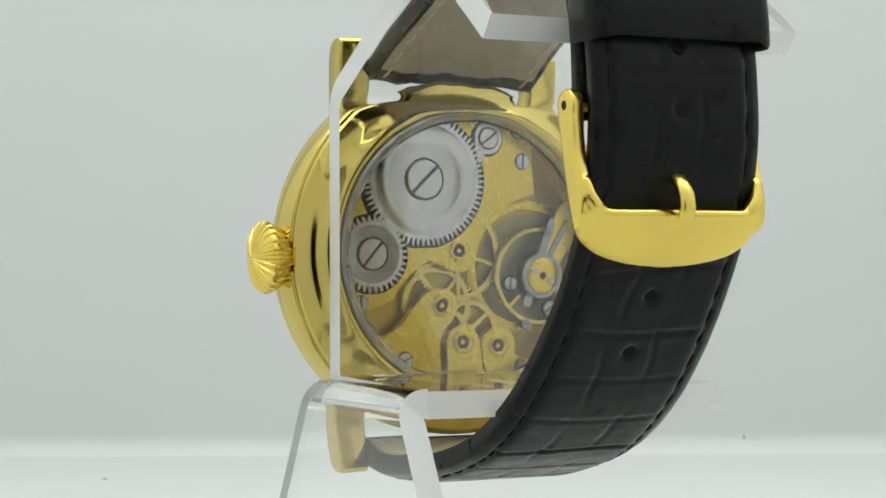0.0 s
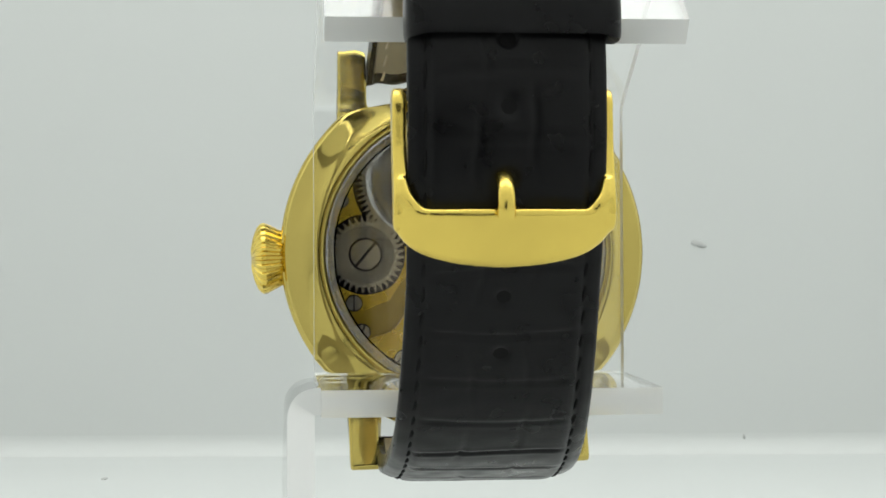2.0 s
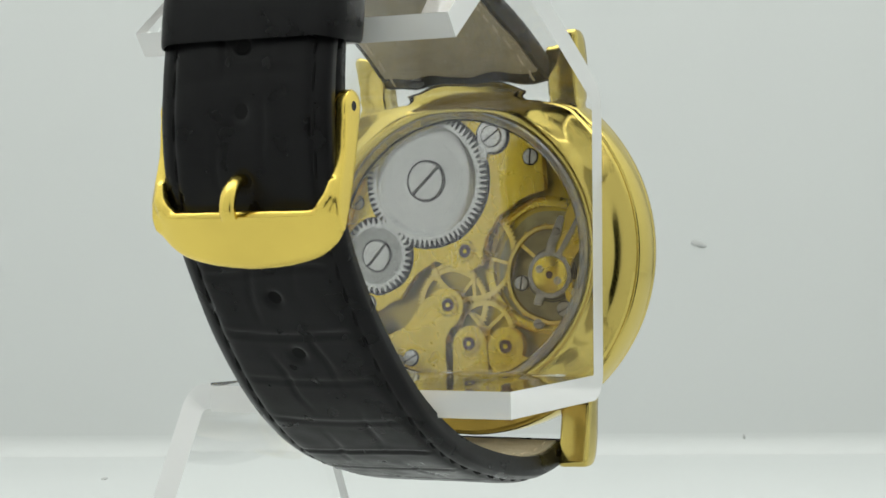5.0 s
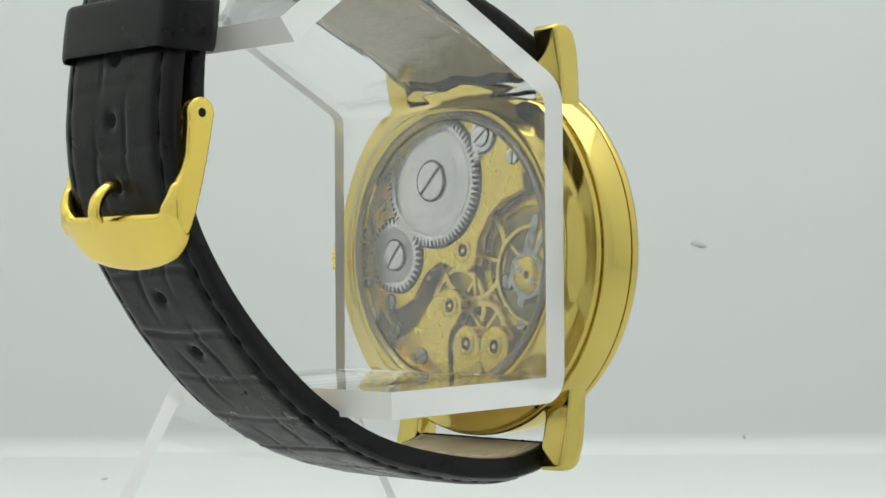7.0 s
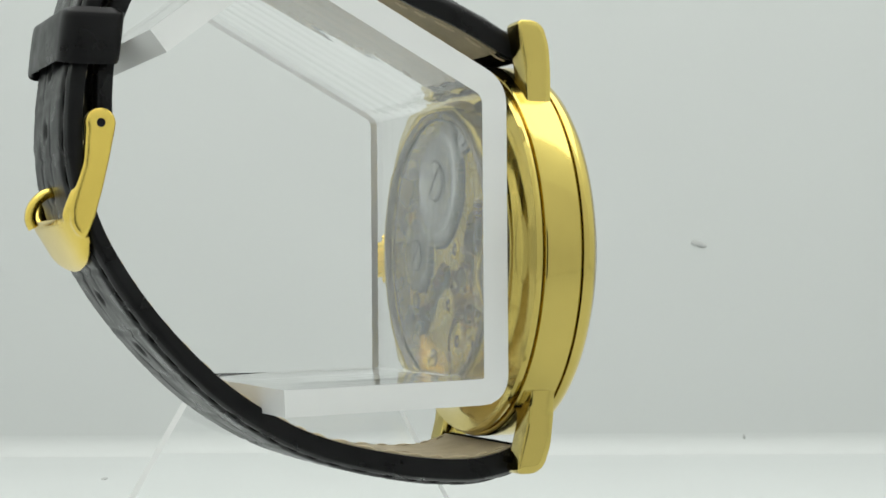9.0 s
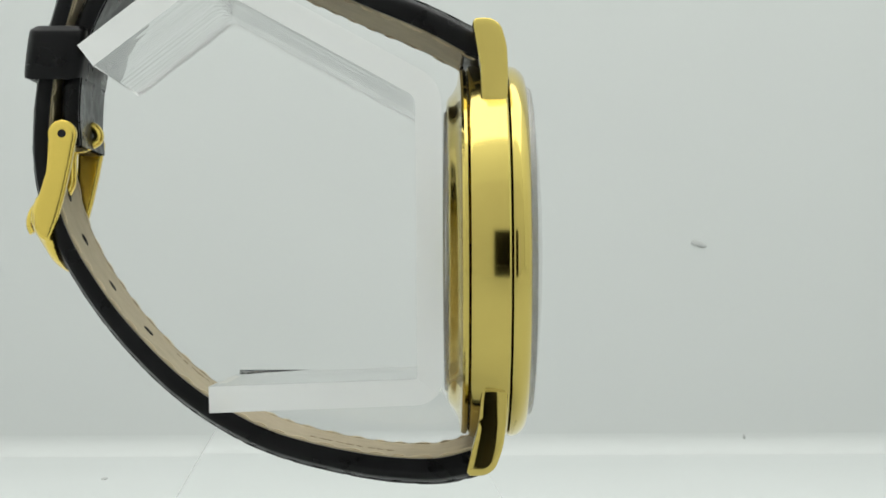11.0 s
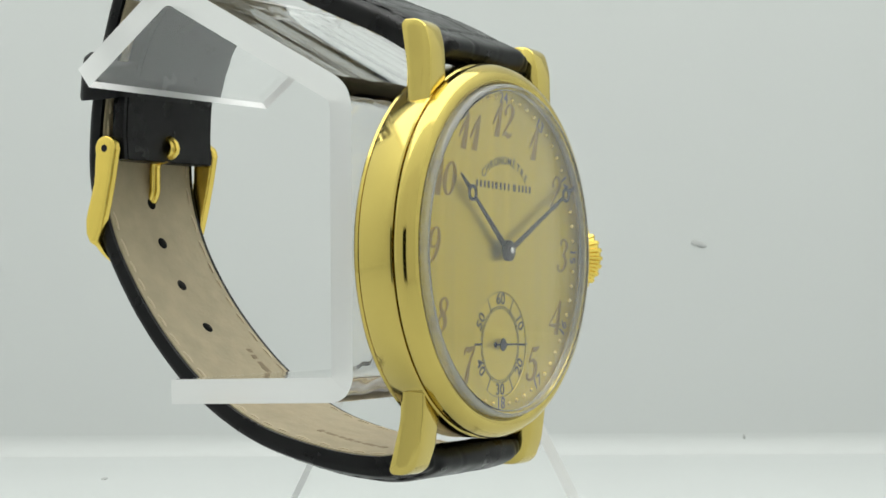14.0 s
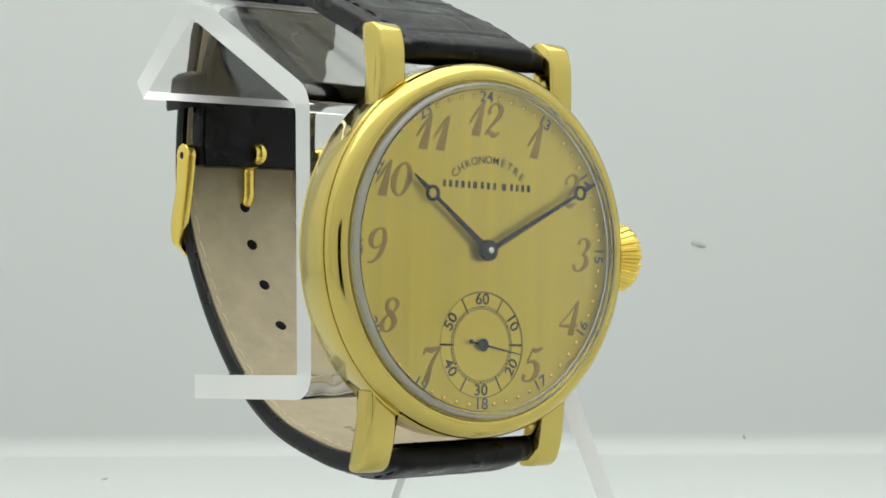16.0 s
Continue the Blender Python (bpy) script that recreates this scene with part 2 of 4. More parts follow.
# ================= the watch: head =================
def screw(parent, x, z, r, y, turn, name="screw", mat=None, label="slotted steel screw"):
    """A slotted screw head, its back face at y."""
    bm = lathe([(0, y - 0.5), (r * 1.14, y - 0.5), (r * 1.14, y - 0.12), (0, y - 0.12)], 28)
    # dark base disc paints the shade in the slot and round the head
    for f in bm.faces:
        f.material_index = 1
    g = 0.09 * r
    for s in (1, -1):
        a = math.degrees(math.asin(g / r))
        pts = circle(0, 0, r, a, 180 - a, 14)
        plate([(px, s * pz) for px, pz in pts], y - 0.14, y + 0.1, bm, 0.06)
    bmesh.ops.rotate(bm, cent=(0, 0, 0), matrix=Matrix.Rotation(radians(turn), 3, "Y"), verts=bm.verts)
    bmesh.ops.translate(bm, vec=(x, 0, z), verts=bm.verts)
    return part(name, bm, (mat or STEEL, STEEL_DARK), parent, label, m=INNER)


def gear_ring(ro, rr, ri, teeth, y0, y1, bm=None, cx=0, cz=0):
    bm = bm or bmesh.new()
    n = teeth * 4
    lay = []
    for y in (y0, y1):
        o, i_ = [], []
        for k in range(n):
            a = 2 * math.pi * k / n
            r = (rr, rr, ro, ro)[k % 4]
            a2 = a + (0.0, 0.10, 0.0, -0.10)[k % 4] * 2 * math.pi / teeth * 0.6
            o.append(bm.verts.new((cx + r * math.cos(a2), y, cz + r * math.sin(a2))))
            i_.append(bm.verts.new((cx + ri * math.cos(a), y, cz + ri * math.sin(a))))
        lay.append((o, i_))
    (oa, ia), (ob_, ib) = lay
    for k in range(n):
        j = (k + 1) % n
        bm.faces.new((oa[k], oa[j], ob_[j], ob_[k]))
        bm.faces.new((ia[k], ia[j], ib[j], ib[k]))
        bm.faces.new((oa[k], oa[j], ia[j], ia[k]))
        bm.faces.new((ob_[k], ob_[j], ib[j], ib[k]))
    return bm


def spoked_wheel(ro, teeth, y0, y1, spokes, rim=0.55, cx=0, cz=0, turn=0):
    bm = gear_ring(ro, ro - 0.4, ro - 0.4 - rim, teeth, y0, y1)
    for k in range(spokes):
        b2 = bmesh.new()
        box(b2, 0.5, ro - 0.7, y0 + 0.02, y1 - 0.02, -0.22, 0.22)
        bmesh.ops.rotate(b2, cent=(0, 0, 0), matrix=Matrix.Rotation(radians(turn + 360 * k / spokes), 3, "Y"), verts=b2.verts)
        me = bpy.data.meshes.new("spoke_tmp")
        b2.to_mesh(me)
        b2.free()
        bm.from_mesh(me)
        bpy.data.meshes.remove(me)
    lathe([(0, y0 - 0.4), (0.75, y0 - 0.4), (0.75, y1 + 0.1), (0, y1 + 0.1)], 24, bm)
    bmesh.ops.translate(bm, vec=(cx, 0, cz), verts=bm.verts)
    return bm


def jewel(parent, x, z, y, r=1.5):
    """A gilt chaton round a dark ruby with its hole."""
    part("jewel_setting", lathe([(r * 0.55, y - 0.35), (r, y - 0.35), (r, y - 0.02), (r * 0.92, y + 0.05), (r * 0.68, y + 0.05), (r * 0.55, y - 0.1)], 32, cx=x, cz=z), GILT, parent, m=INNER)
    part("jewel", lathe([(0.16 * r, y - 0.3), (r * 0.55, y - 0.3), (r * 0.55, y - 0.1), (r * 0.4, y - 0.04), (0.2 * r, y - 0.1), (0.16 * r, y - 0.16)], 24, cx=x, cz=z), RUBY, parent, "dark ruby bearing", m=INNER)


def case_parts(watch):
    part("case_middle", lathe([(18.60, -1.5), (22.30, -1.5), (22.65, -1.62), (22.80, -1.85), (22.80, -5.9), (22.65, -6.1), (22.30, -6.2), (20.20, -6.2), (18.60, -6.0)], 160), GOLD, watch, "polished gold middle band of the case", m=CASE)
    part("case_back_ring", lathe([(17.35, -0.6), (22.10, -1.44), (22.40, -1.3), (22.45, -0.95), (22.20, -0.65), (21.60, -0.55), (20.40, -0.35), (19.50, 0.1), (18.90, 0.62), (18.40, 0.9), (17.90, 0.92), (17.50, 0.7), (17.35, 0.3)], 160), GOLD, watch, "polished gold case back ring with concave flank", m=CASE)
    part("bezel", lathe([(20.25, -6.3), (22.3, -6.27), (22.65, -6.4), (22.75, -6.8), (22.6, -7.4), (22.15, -8.0), (21.6, -8.4), (21.1, -8.55), (20.65, -8.5), (20.3, -8.2)], 160), GOLD, watch, "polished gold rounded front bezel", m=CASE)
    def dome(r, y, rise, th, sign):
        top = [(r * k / 16, y + sign * (0.35 + (rise - 0.35) * (1 - (k / 16) ** 2.6))) for k in range(17)]
        low = [(p[0] * 0.985, p[1] - sign * th) for p in top[::-1]]
        low[-1] = (0, low[-1][1])
        return top + low
    outer = [(19.72, -7.9), (19.72, -9.3)] + [(19.72 * (1 - k / 14), -9.3 - 1.4 * (1 - (1 - k / 14) ** 2.0)) for k in range(1, 15)]
    inner = [(19.3 * (k / 14), -9.3 - 1.4 * (1 - (k / 14) ** 2.0) + 0.6) for k in range(15)] + [(19.4, -8.4), (19.4, -7.9)]
    part("crystal_edge", lathe([(19.75, -7.6), (20.24, -7.6), (20.24, -8.75), (20.15, -9.05), (20.0, -9.25), (19.75, -9.3)], 128), CRYSTAL_RIM, watch, "pale frosted rim round the front crystal", m=CASE)
    ob = part("crystal", lathe(outer + inner, 128), CRYSTAL, watch, "clear domed front crystal with a thick rim", m=CASE)
    ob.visible_shadow = False
    ob = part("back_crystal", lathe(dome(16.33, 0.35, 0.75, 0.5, 1), 96, close=False), CRYSTAL, watch, "clear back crystal over the movement", m=CASE)
    ob.visible_shadow = False
    part("crystal_rim", lathe([(16.35, -0.2), (17.3, -0.2), (17.33, 1.0), (17.1, 1.25), (16.6, 1.12), (16.4, 0.9)], 128), CRYSTAL_RIM, watch, "clear thick rim of the back crystal", m=CASE)
    part("back_flange", lathe([(17.34, 0.25), (17.0, 0.0), (16.75, -2.2), (17.3, -2.25), (18.4, -2.2), (18.4, -1.6), (17.36, -0.7)], 128), GILT, watch, "gilt flange behind the back crystal", m=CASE)
    # lugs
    prof = [(-2.9, 15.5), (-2.7, 20.8), (-2.0, 24.0), (-1.5, 26.2), (-1.9, 26.7), (-3.7, 26.7), (-4.9, 25.9), (-5.7, 23.5), (-6.0, 20.0), (-6.0, 15.5)]
    for sx in (1, -1):
        for sz in (1, -1):
            bm = bmesh.new()
            loop = rounded([(y - (0.5 if sz > 0 else -0.5) * (z - 15.5) / 11, z) for y, z in prof], 0.95, 4)
            cy, cz = sum(p[0] for p in loop) / len(loop), sum(p[1] for p in loop) / len(loop)
            rows = []
            for x, k in ((11.35, 0.92), (11.45, 0.97), (11.7, 1.0), (14.45, 1.0), (14.72, 0.985), (14.88, 0.95), (14.95, 0.90), (14.97, 0.5)):
                row = []
                for y, z in loop:
                    flare = max(0, 19.6 - z) * (0.28 * (14.9 - x) / 3.5 - 0.05)
                    row.append(bm.verts.new((sx * (x - flare), cy + (y - cy) * k, sz * (cz + (z - cz) * (1 - (1 - k) * 0.45)))))
                rows.append(row)
            m = len(loop)
            for ra, rb in zip(rows, rows[1:]):
                for i in range(m):
                    bm.faces.new((ra[i], ra[(i + 1) % m], rb[(i + 1) % m], rb[i]))
            bm.faces.new(rows[0])
            bm.faces.new(rows[-1])
            part("lug", bm, GOLD, watch, "polished gold strap lug curving backwards", m=CASE, sharp=50)
        # spring bars
    for sz in (1, -1):
        part("spring_bar", tube([Vector((-11.9, -3.2, sz * 24.2)), Vector((11.9, -3.2, sz * 24.2))], 0.6), STEEL_GREY, watch, m=CASE)
    # crown
    prof = [(0, 24.9), (1.2, 24.85), (2.6, 24.55), (3.7, 24.1), (4.25, 23.6), (4.3, 23.1), (3.9, 22.3), (3.2, 20.9), (2.9, 20.4), (0, 20.4)]
    n = 144
    bm = bmesh.new()
    rings = []
    for r, x in prof:
        if r == 0:
            rings.append([bm.verts.new((x, 0, 0))])
            continue
        ring = []
        for i in range(n):
            a = 2 * math.pi * i / n
            ridge = math.cos(a * 24)
            amp = 0.17 * min(1, r / 3.0)
            rr = r + amp * max(-0.8, min(0.8, ridge * 1.6))
            ring.append(bm.verts.new((x + (0.06 * ridge if r < 4 else 0), rr * math.cos(a), rr * math.sin(a))))
        rings.append(ring)
    for a, b in zip(rings, rings[1:]):
        for i in range(n):
            q = [a[i % len(a)], a[(i + 1) % n % len(a)], b[(i + 1) % n % len(b)], b[i % len(b)]]
            q = [v for k, v in enumerate(q) if v not in q[:k]]
            bm.faces.new(q)
    bmesh.ops.translate(bm, vec=(1.5, -4.3, 0), verts=bm.verts)
    part("crown", bm, GOLD_SOFT, watch, "ribbed gold winding crown", m=CASE, sharp=25)
    part("crown_stem", tube([Vector((20, -4.3, 0)), Vector((23, -4.3, 0))], 2.2, 24), GOLD, watch, m=CASE)


def text_mesh(body, size, shear=0.0, depth=0.05, space=1.0, bold=0.0):
    cu = bpy.data.curves.new("glyphs", "FONT")
    cu.body, cu.size, cu.shear, cu.extrude, cu.space_character = body, size * MM, shear, depth * MM, space
    cu.align_x, cu.align_y = "CENTER", "CENTER"
    cu.resolution_u = 4
    cu.offset = bold * MM
    ob = new("glyphs", cu)
    bpy.context.view_layer.update()
    me = bpy.data.meshes.new_from_object(ob.evaluated_get(bpy.context.evaluated_depsgraph_get()))
    bpy.data.objects.remove(ob)
    bpy.data.curves.remove(cu)
    return me


def lettering(name, body, size, mat, parent, x, z, turn, y, shear=0.0, depth=0.05, space=1.0, wide=1.0, bold=0.0):
    me = text_mesh(body, size, shear, depth, space, bold)
    me.materials.clear()
    me.materials.append(mat)
    ob = new(name, me)
    ob.parent = parent
    ob.matrix_basis = CASE @ pose(x * MM, y * MM, z * MM) @ pose(0, 0, 0, 0, turn, 0) @ pose(0, 0, 0, 90, 0, 0) @ Matrix.Diagonal((wide, 1, 1, 1))
    return ob


def pointer(length, hole_at, hole_r, w, y, th):
    """A tapered needle pointing to +z, with a ring near its tip and a round hub."""
    bm = bmesh.new()
    lathe([(0.5, y - th), (1.25, y - th), (1.3, y), (0.5, y)], 32, bm)
    plate([(-w, 0.9), (w, 0.9), (0.22, hole_at - hole_r), (-0.22, hole_at - hole_r)], y - th, y, bm, 0.03)
    lathe([(hole_r * 0.6, y - th), (hole_r, y - th), (hole_r, y), (hole_r * 0.6, y)], 28, bm, cz=hole_at)
    plate([(-0.34, hole_at + hole_r * 0.9), (0.34, hole_at + hole_r * 0.9), (0.09, length), (-0.09, length)], y - th, y, bm, 0.03)
    return bm


# strokes of the swelling numerals: (x, z, half width) along each stroke, in a unit height
DIGITS = {
    "0": [[(.30, .96, .03), (.12, .80, .07), (.04, .50, .12), (.10, .20, .08), (.28, .04, .03), (.46, .18, .07), (.54, .50, .12), (.48, .80, .08), (.30, .96, .03)]],
    "1": [[(.42, 1.0, .05), (.40, .7, .09), (.37, .35, .14), (.34, .0, .18)], [(.40, .97, .02), (.22, .66, .06), (.04, .34, .03)]],
    "2": [[(.12, .66, .09), (.07, .80, .05), (.26, .97, .04), (.47, .84, .10), (.46, .62, .10), (.24, .32, .05), (.04, .05, .03)], [(.04, .08, .03), (.22, .14, .08), (.40, .06, .09), (.58, .16, .03)]],
    "3": [[(.10, .80, .08), (.12, .92, .04), (.30, .98, .04), (.48, .80, .10), (.38, .58, .05), (.26, .53, .02)], [(.26, .53, .02), (.46, .44, .07), (.50, .22, .11), (.28, .03, .04), (.07, .10, .05), (.08, .22, .09)]],
    "4": [[(.56, 1.0, .04), (.30, .62, .03), (.00, .30, .02)], [(.00, .28, .03), (.34, .27, .06), (.70, .30, .03)], [(.56, 1.0, .05), (.53, .5, .10), (.50, .0, .13)]],
    "5": [[(.20, .94, .05), (.40, .91, .08), (.62, 1.0, .03)], [(.22, .94, .03), (.15, .72, .03), (.10, .55, .03)], [(.10, .55, .03), (.34, .60, .06), (.52, .40, .11), (.46, .14, .09), (.24, .03, .04), (.06, .10, .05), (.08, .22, .09)]],
    "7": [[(.04, .76, .03), (.10, .93, .06), (.30, .90, .09), (.60, 1.0, .03)], [(.58, .98, .03), (.38, .55, .07), (.30, .0, .14)]],
    "8": [[(.30, .97, .03), (.13, .84, .07), (.17, .64, .08), (.40, .44, .10), (.48, .22, .10), (.28, .03, .03), (.08, .20, .09), (.16, .42, .05), (.40, .60, .04), (.48, .80, .07), (.30, .97, .03)]],
    "9": [[(.52, .70, .10), (.44, .92, .06), (.26, .97, .03), (.08, .78, .10), (.10, .54, .08), (.28, .44, .03), (.50, .58, .05), (.54, .70, .09), (.46, .30, .09), (.24, .05, .04), (.06, .08, .04)]],
}


def hour_numeral(body, watch, x, z, yd, size=4.3, lean=0.22):
    """A raised sloping numeral whose strokes swell and taper."""
    bm = bmesh.new()
    wide = 0.60 if len(body) == 2 else 0.0
    for i, ch in enumerate(body):
        ox = -0.31 + (i - 0.5) * wide if wide else -0.31
        for q, stroke in enumerate(DIGITS[ch]):
            pts = smooth_line([(px * 10, pz * 10, pw * 10) for px, pz, pw in stroke], 0.35)
            ya = yd - 0.09 - 0.012 * q - 0.006 * i
            rows = []
            for k, p in enumerate(pts):
                d = pts[min(k + 1, len(pts) - 1)] - pts[max(k - 1, 0)]
                d = Vector((d.x, d.y)).normalized()
                row = []
                for sgn, lift in ((1, 0.0), (0.72, 1.0), (-0.72, 1.0), (-1, 0.0)):
                    gx, gz = (p.x - d.y * p.z * sgn) / 10, (p.y + d.x * p.z * sgn) / 10
                    row.append(bm.verts.new((x + size * (ox + gx + lean * (gz - 0.5)), ya if lift else yd + 0.05, z + size * (gz - 0.5))))
                rows.append(row)
            for ra, rb in zip(rows, rows[1:]):
                for k in range(4):
                    bm.faces.new((ra[k], ra[(k + 1) % 4], rb[(k + 1) % 4], rb[k]))
            bm.faces.new(rows[0])
            bm.faces.new(rows[-1])
    part("hour_numeral", bm, NUMERAL, watch, "raised brown-gold sloping numeral", m=CASE, sharp=25)


def dial_parts(watch):
    yd = -7.2
    # the dial with its sunk circle for the small seconds
    bm = bmesh.new()
    n = 120
    outer, inner, low, back = [], [], [], []
    for k in range(n):
        a = 2 * math.pi * k / n
        o = Vector((20.2 * math.cos(a), 0, 20.2 * math.sin(a)))
        i_ = Vector((6.45 * math.cos(a), 0, -11.4 + 6.45 * math.sin(a)))
        outer.append(bm.verts.new((o.x, yd, o.z)))
        inner.append(bm.verts.new((i_.x, yd, i_.z)))
        low.append(bm.verts.new((i_.x * 0.985, yd + 0.18, -11.4 + (i_.z + 11.4) * 0.985)))
        back.append(bm.verts.new((o.x, yd + 0.5, o.z)))
    for k in range(n):
        j = (k + 1) % n
        bm.faces.new((outer[k], outer[j], inner[j], inner[k]))
        bm.faces.new((inner[k], inner[j], low[j], low[k]))
        bm.faces.new((outer[k], outer[j], back[j], back[k]))
    bm.faces.new(back)
    dial = part("dial", bm, DIAL, watch, "vertically brushed gilt dial with raised numerals", m=CASE)
    part("seconds_dial", lathe([(0, yd + 0.14), (6.36, yd + 0.14), (6.36, yd + 0.3), (0, yd + 0.3)], 96, cz=-11.4), SUBDIAL, watch, "sunk gilt small-seconds dial", m=CASE)
    yi = yd + 0.10
    part("seconds_track", lathe([(4.62, yi), (4.70, yi), (4.70, yi + 0.03), (4.62, yi + 0.03)], 96, cz=-11.4), INK, watch, m=CASE)
    part("seconds_track", lathe([(4.30, yi), (4.36, yi), (4.36, yi + 0.03), (4.30, yi + 0.03)], 96, cz=-11.4), INK, watch, m=CASE)
    part("seconds_rim", lathe([(6.30, yi), (6.38, yi), (6.38, yi + 0.03), (6.30, yi + 0.03)], 96, cz=-11.4), INK, watch, m=CASE)
    for k in range(60):
        b = bmesh.new()
        five, cardinal = k % 5 == 0, k in (5, 15, 25, 35, 45, 55)
        r0, r1, w = (4.32, 6.34, 0.09) if cardinal else (4.32, 4.68, 0.10 if five else 0.05)
        if k in (15, 45):
            w = 0.14
        box(b, -w, w, yi, yi + 0.03, r0, r1)
        bmesh.ops.rotate(b, cent=(0, 0, 0), matrix=Matrix.Rotation(radians(6 * k), 3, "Y"), verts=b.verts)
        bmesh.ops.translate(b, vec=(0, 0, -11.4), verts=b.verts)
        part("seconds_mark", b, INK, watch, m=CASE)
    for k, s in enumerate(("60", "10", "20", "30", "40", "50")):
        a = 60 * k
        turn = a if a <= 90 or a >= 270 else a - 180
        lettering("seconds_numeral", s, 1.9, INK, watch, 5.48 * math.sin(radians(a)), -11.4 + 5.48 * math.cos(radians(a)), turn, yi, depth=0.015, wide=1.15, bold=0.03)
    for h in range(1, 13):
        if h == 6:
            continue
        a = 30 * h
        hour_numeral(str(h), watch, 15.9 * math.sin(radians(a)), 15.9 * math.cos(radians(a)), yd)
    for h in range(13, 25):
        a = 30 * h
        up = math.cos(radians(a)) > -0.05
        lettering("day_numeral", str(h), 1.95, INK_BLUE, watch, 18.55 * math.sin(radians(a)), 18.55 * math.cos(radians(a)), a % 360 if up else a % 360 - 180, yd - 0.01, depth=0.015, wide=1.1, bold=0.02)
    for k in range(60):
        if k % 5:
            a = radians(6 * k)
            bm = bmesh.new()
            bmesh.ops.create_uvsphere(bm, u_segments=8, v_segments=6, radius=0.30)
            bmesh.ops.translate(bm, vec=(18.6 * math.sin(a), yd, 18.6 * math.cos(a)), verts=bm.verts)
            part("minute_dot", bm, GOLD_SOFT, watch, m=CASE)
    for i, ch in enumerate("CHRONOMÈTRE"):
        a = -39 + 78 * i / 10
        lettering("dial_letter", ch, 1.38, INK, watch, 0.5 + 8.2 * math.sin(radians(a)), 2.75 + 8.2 * math.cos(radians(a)), a, yd - 0.03, depth=0.02, bold=0.006)
    x = -6.45
    for i, w in enumerate((.85, .9, .85, .95, .75, 1.1, .9, .95, .8, 1.25, .85, .8, .85, .95)):
        bar = bmesh.new()
        box(bar, x, x + w * 0.55, yd - 0.02, yd + 0.02, 7.4, 8.25)
        part("name_bar", bar, INK, watch, m=CASE)
        x += w + (0.55 if i == 8 else 0.06)
    # needles
    def put(name, bm, turn, label):
        return part(name, bm, STEEL_DARK, watch, label, m=CASE @ pose(0, 0, 0, 0, turn, 0))
    put("hour_needle", pointer(14.2, 10.7, 1.0, 0.42, yd - 0.7, 0.18), -52.7, "blued steel hour needle with a ring")
    put("minute_needle", pointer(19.2, 16.3, 0.95, 0.36, yd - 1.05, 0.16), 62.0, "blued steel minute needle with a ring")
    part("needle_hub", lathe([(0, yd - 1.5), (0.5, yd - 1.48), (0.75, yd - 1.3), (0.8, yd - 0.4), (0, yd - 0.4)], 24), STEEL_DARK, watch, m=CASE)
    part("hub_cap", lathe([(0, yd - 1.62), (0.3, yd - 1.6), (0.42, yd - 1.46), (0, yd - 1.44)], 20), STEEL, watch, "bright steel end of the hub", m=CASE)
    bm = bmesh.new()
    lathe([(0, yd - 0.42), (0.7, yd - 0.42), (0.8, yd - 0.3), (0, yd - 0.3)], 24, bm)
    plate([(-0.14, 0.4), (0.14, 0.4), (0.05, 5.9), (-0.05, 5.9)], yd - 0.40, yd - 0.33, bm)
    plate([(-0.1, -0.4), (0.1, -0.4), (0.1, -1.9), (-0.1, -1.9)], yd - 0.40, yd - 0.33, bm)
    lathe([(0, yd - 0.42), (0.32, yd - 0.42), (0.32, yd - 0.33), (0, yd - 0.33)], 16, bm, cz=-2.0)
    return part("seconds_needle", bm, STEEL_DARK, watch, "blued steel small-seconds needle")


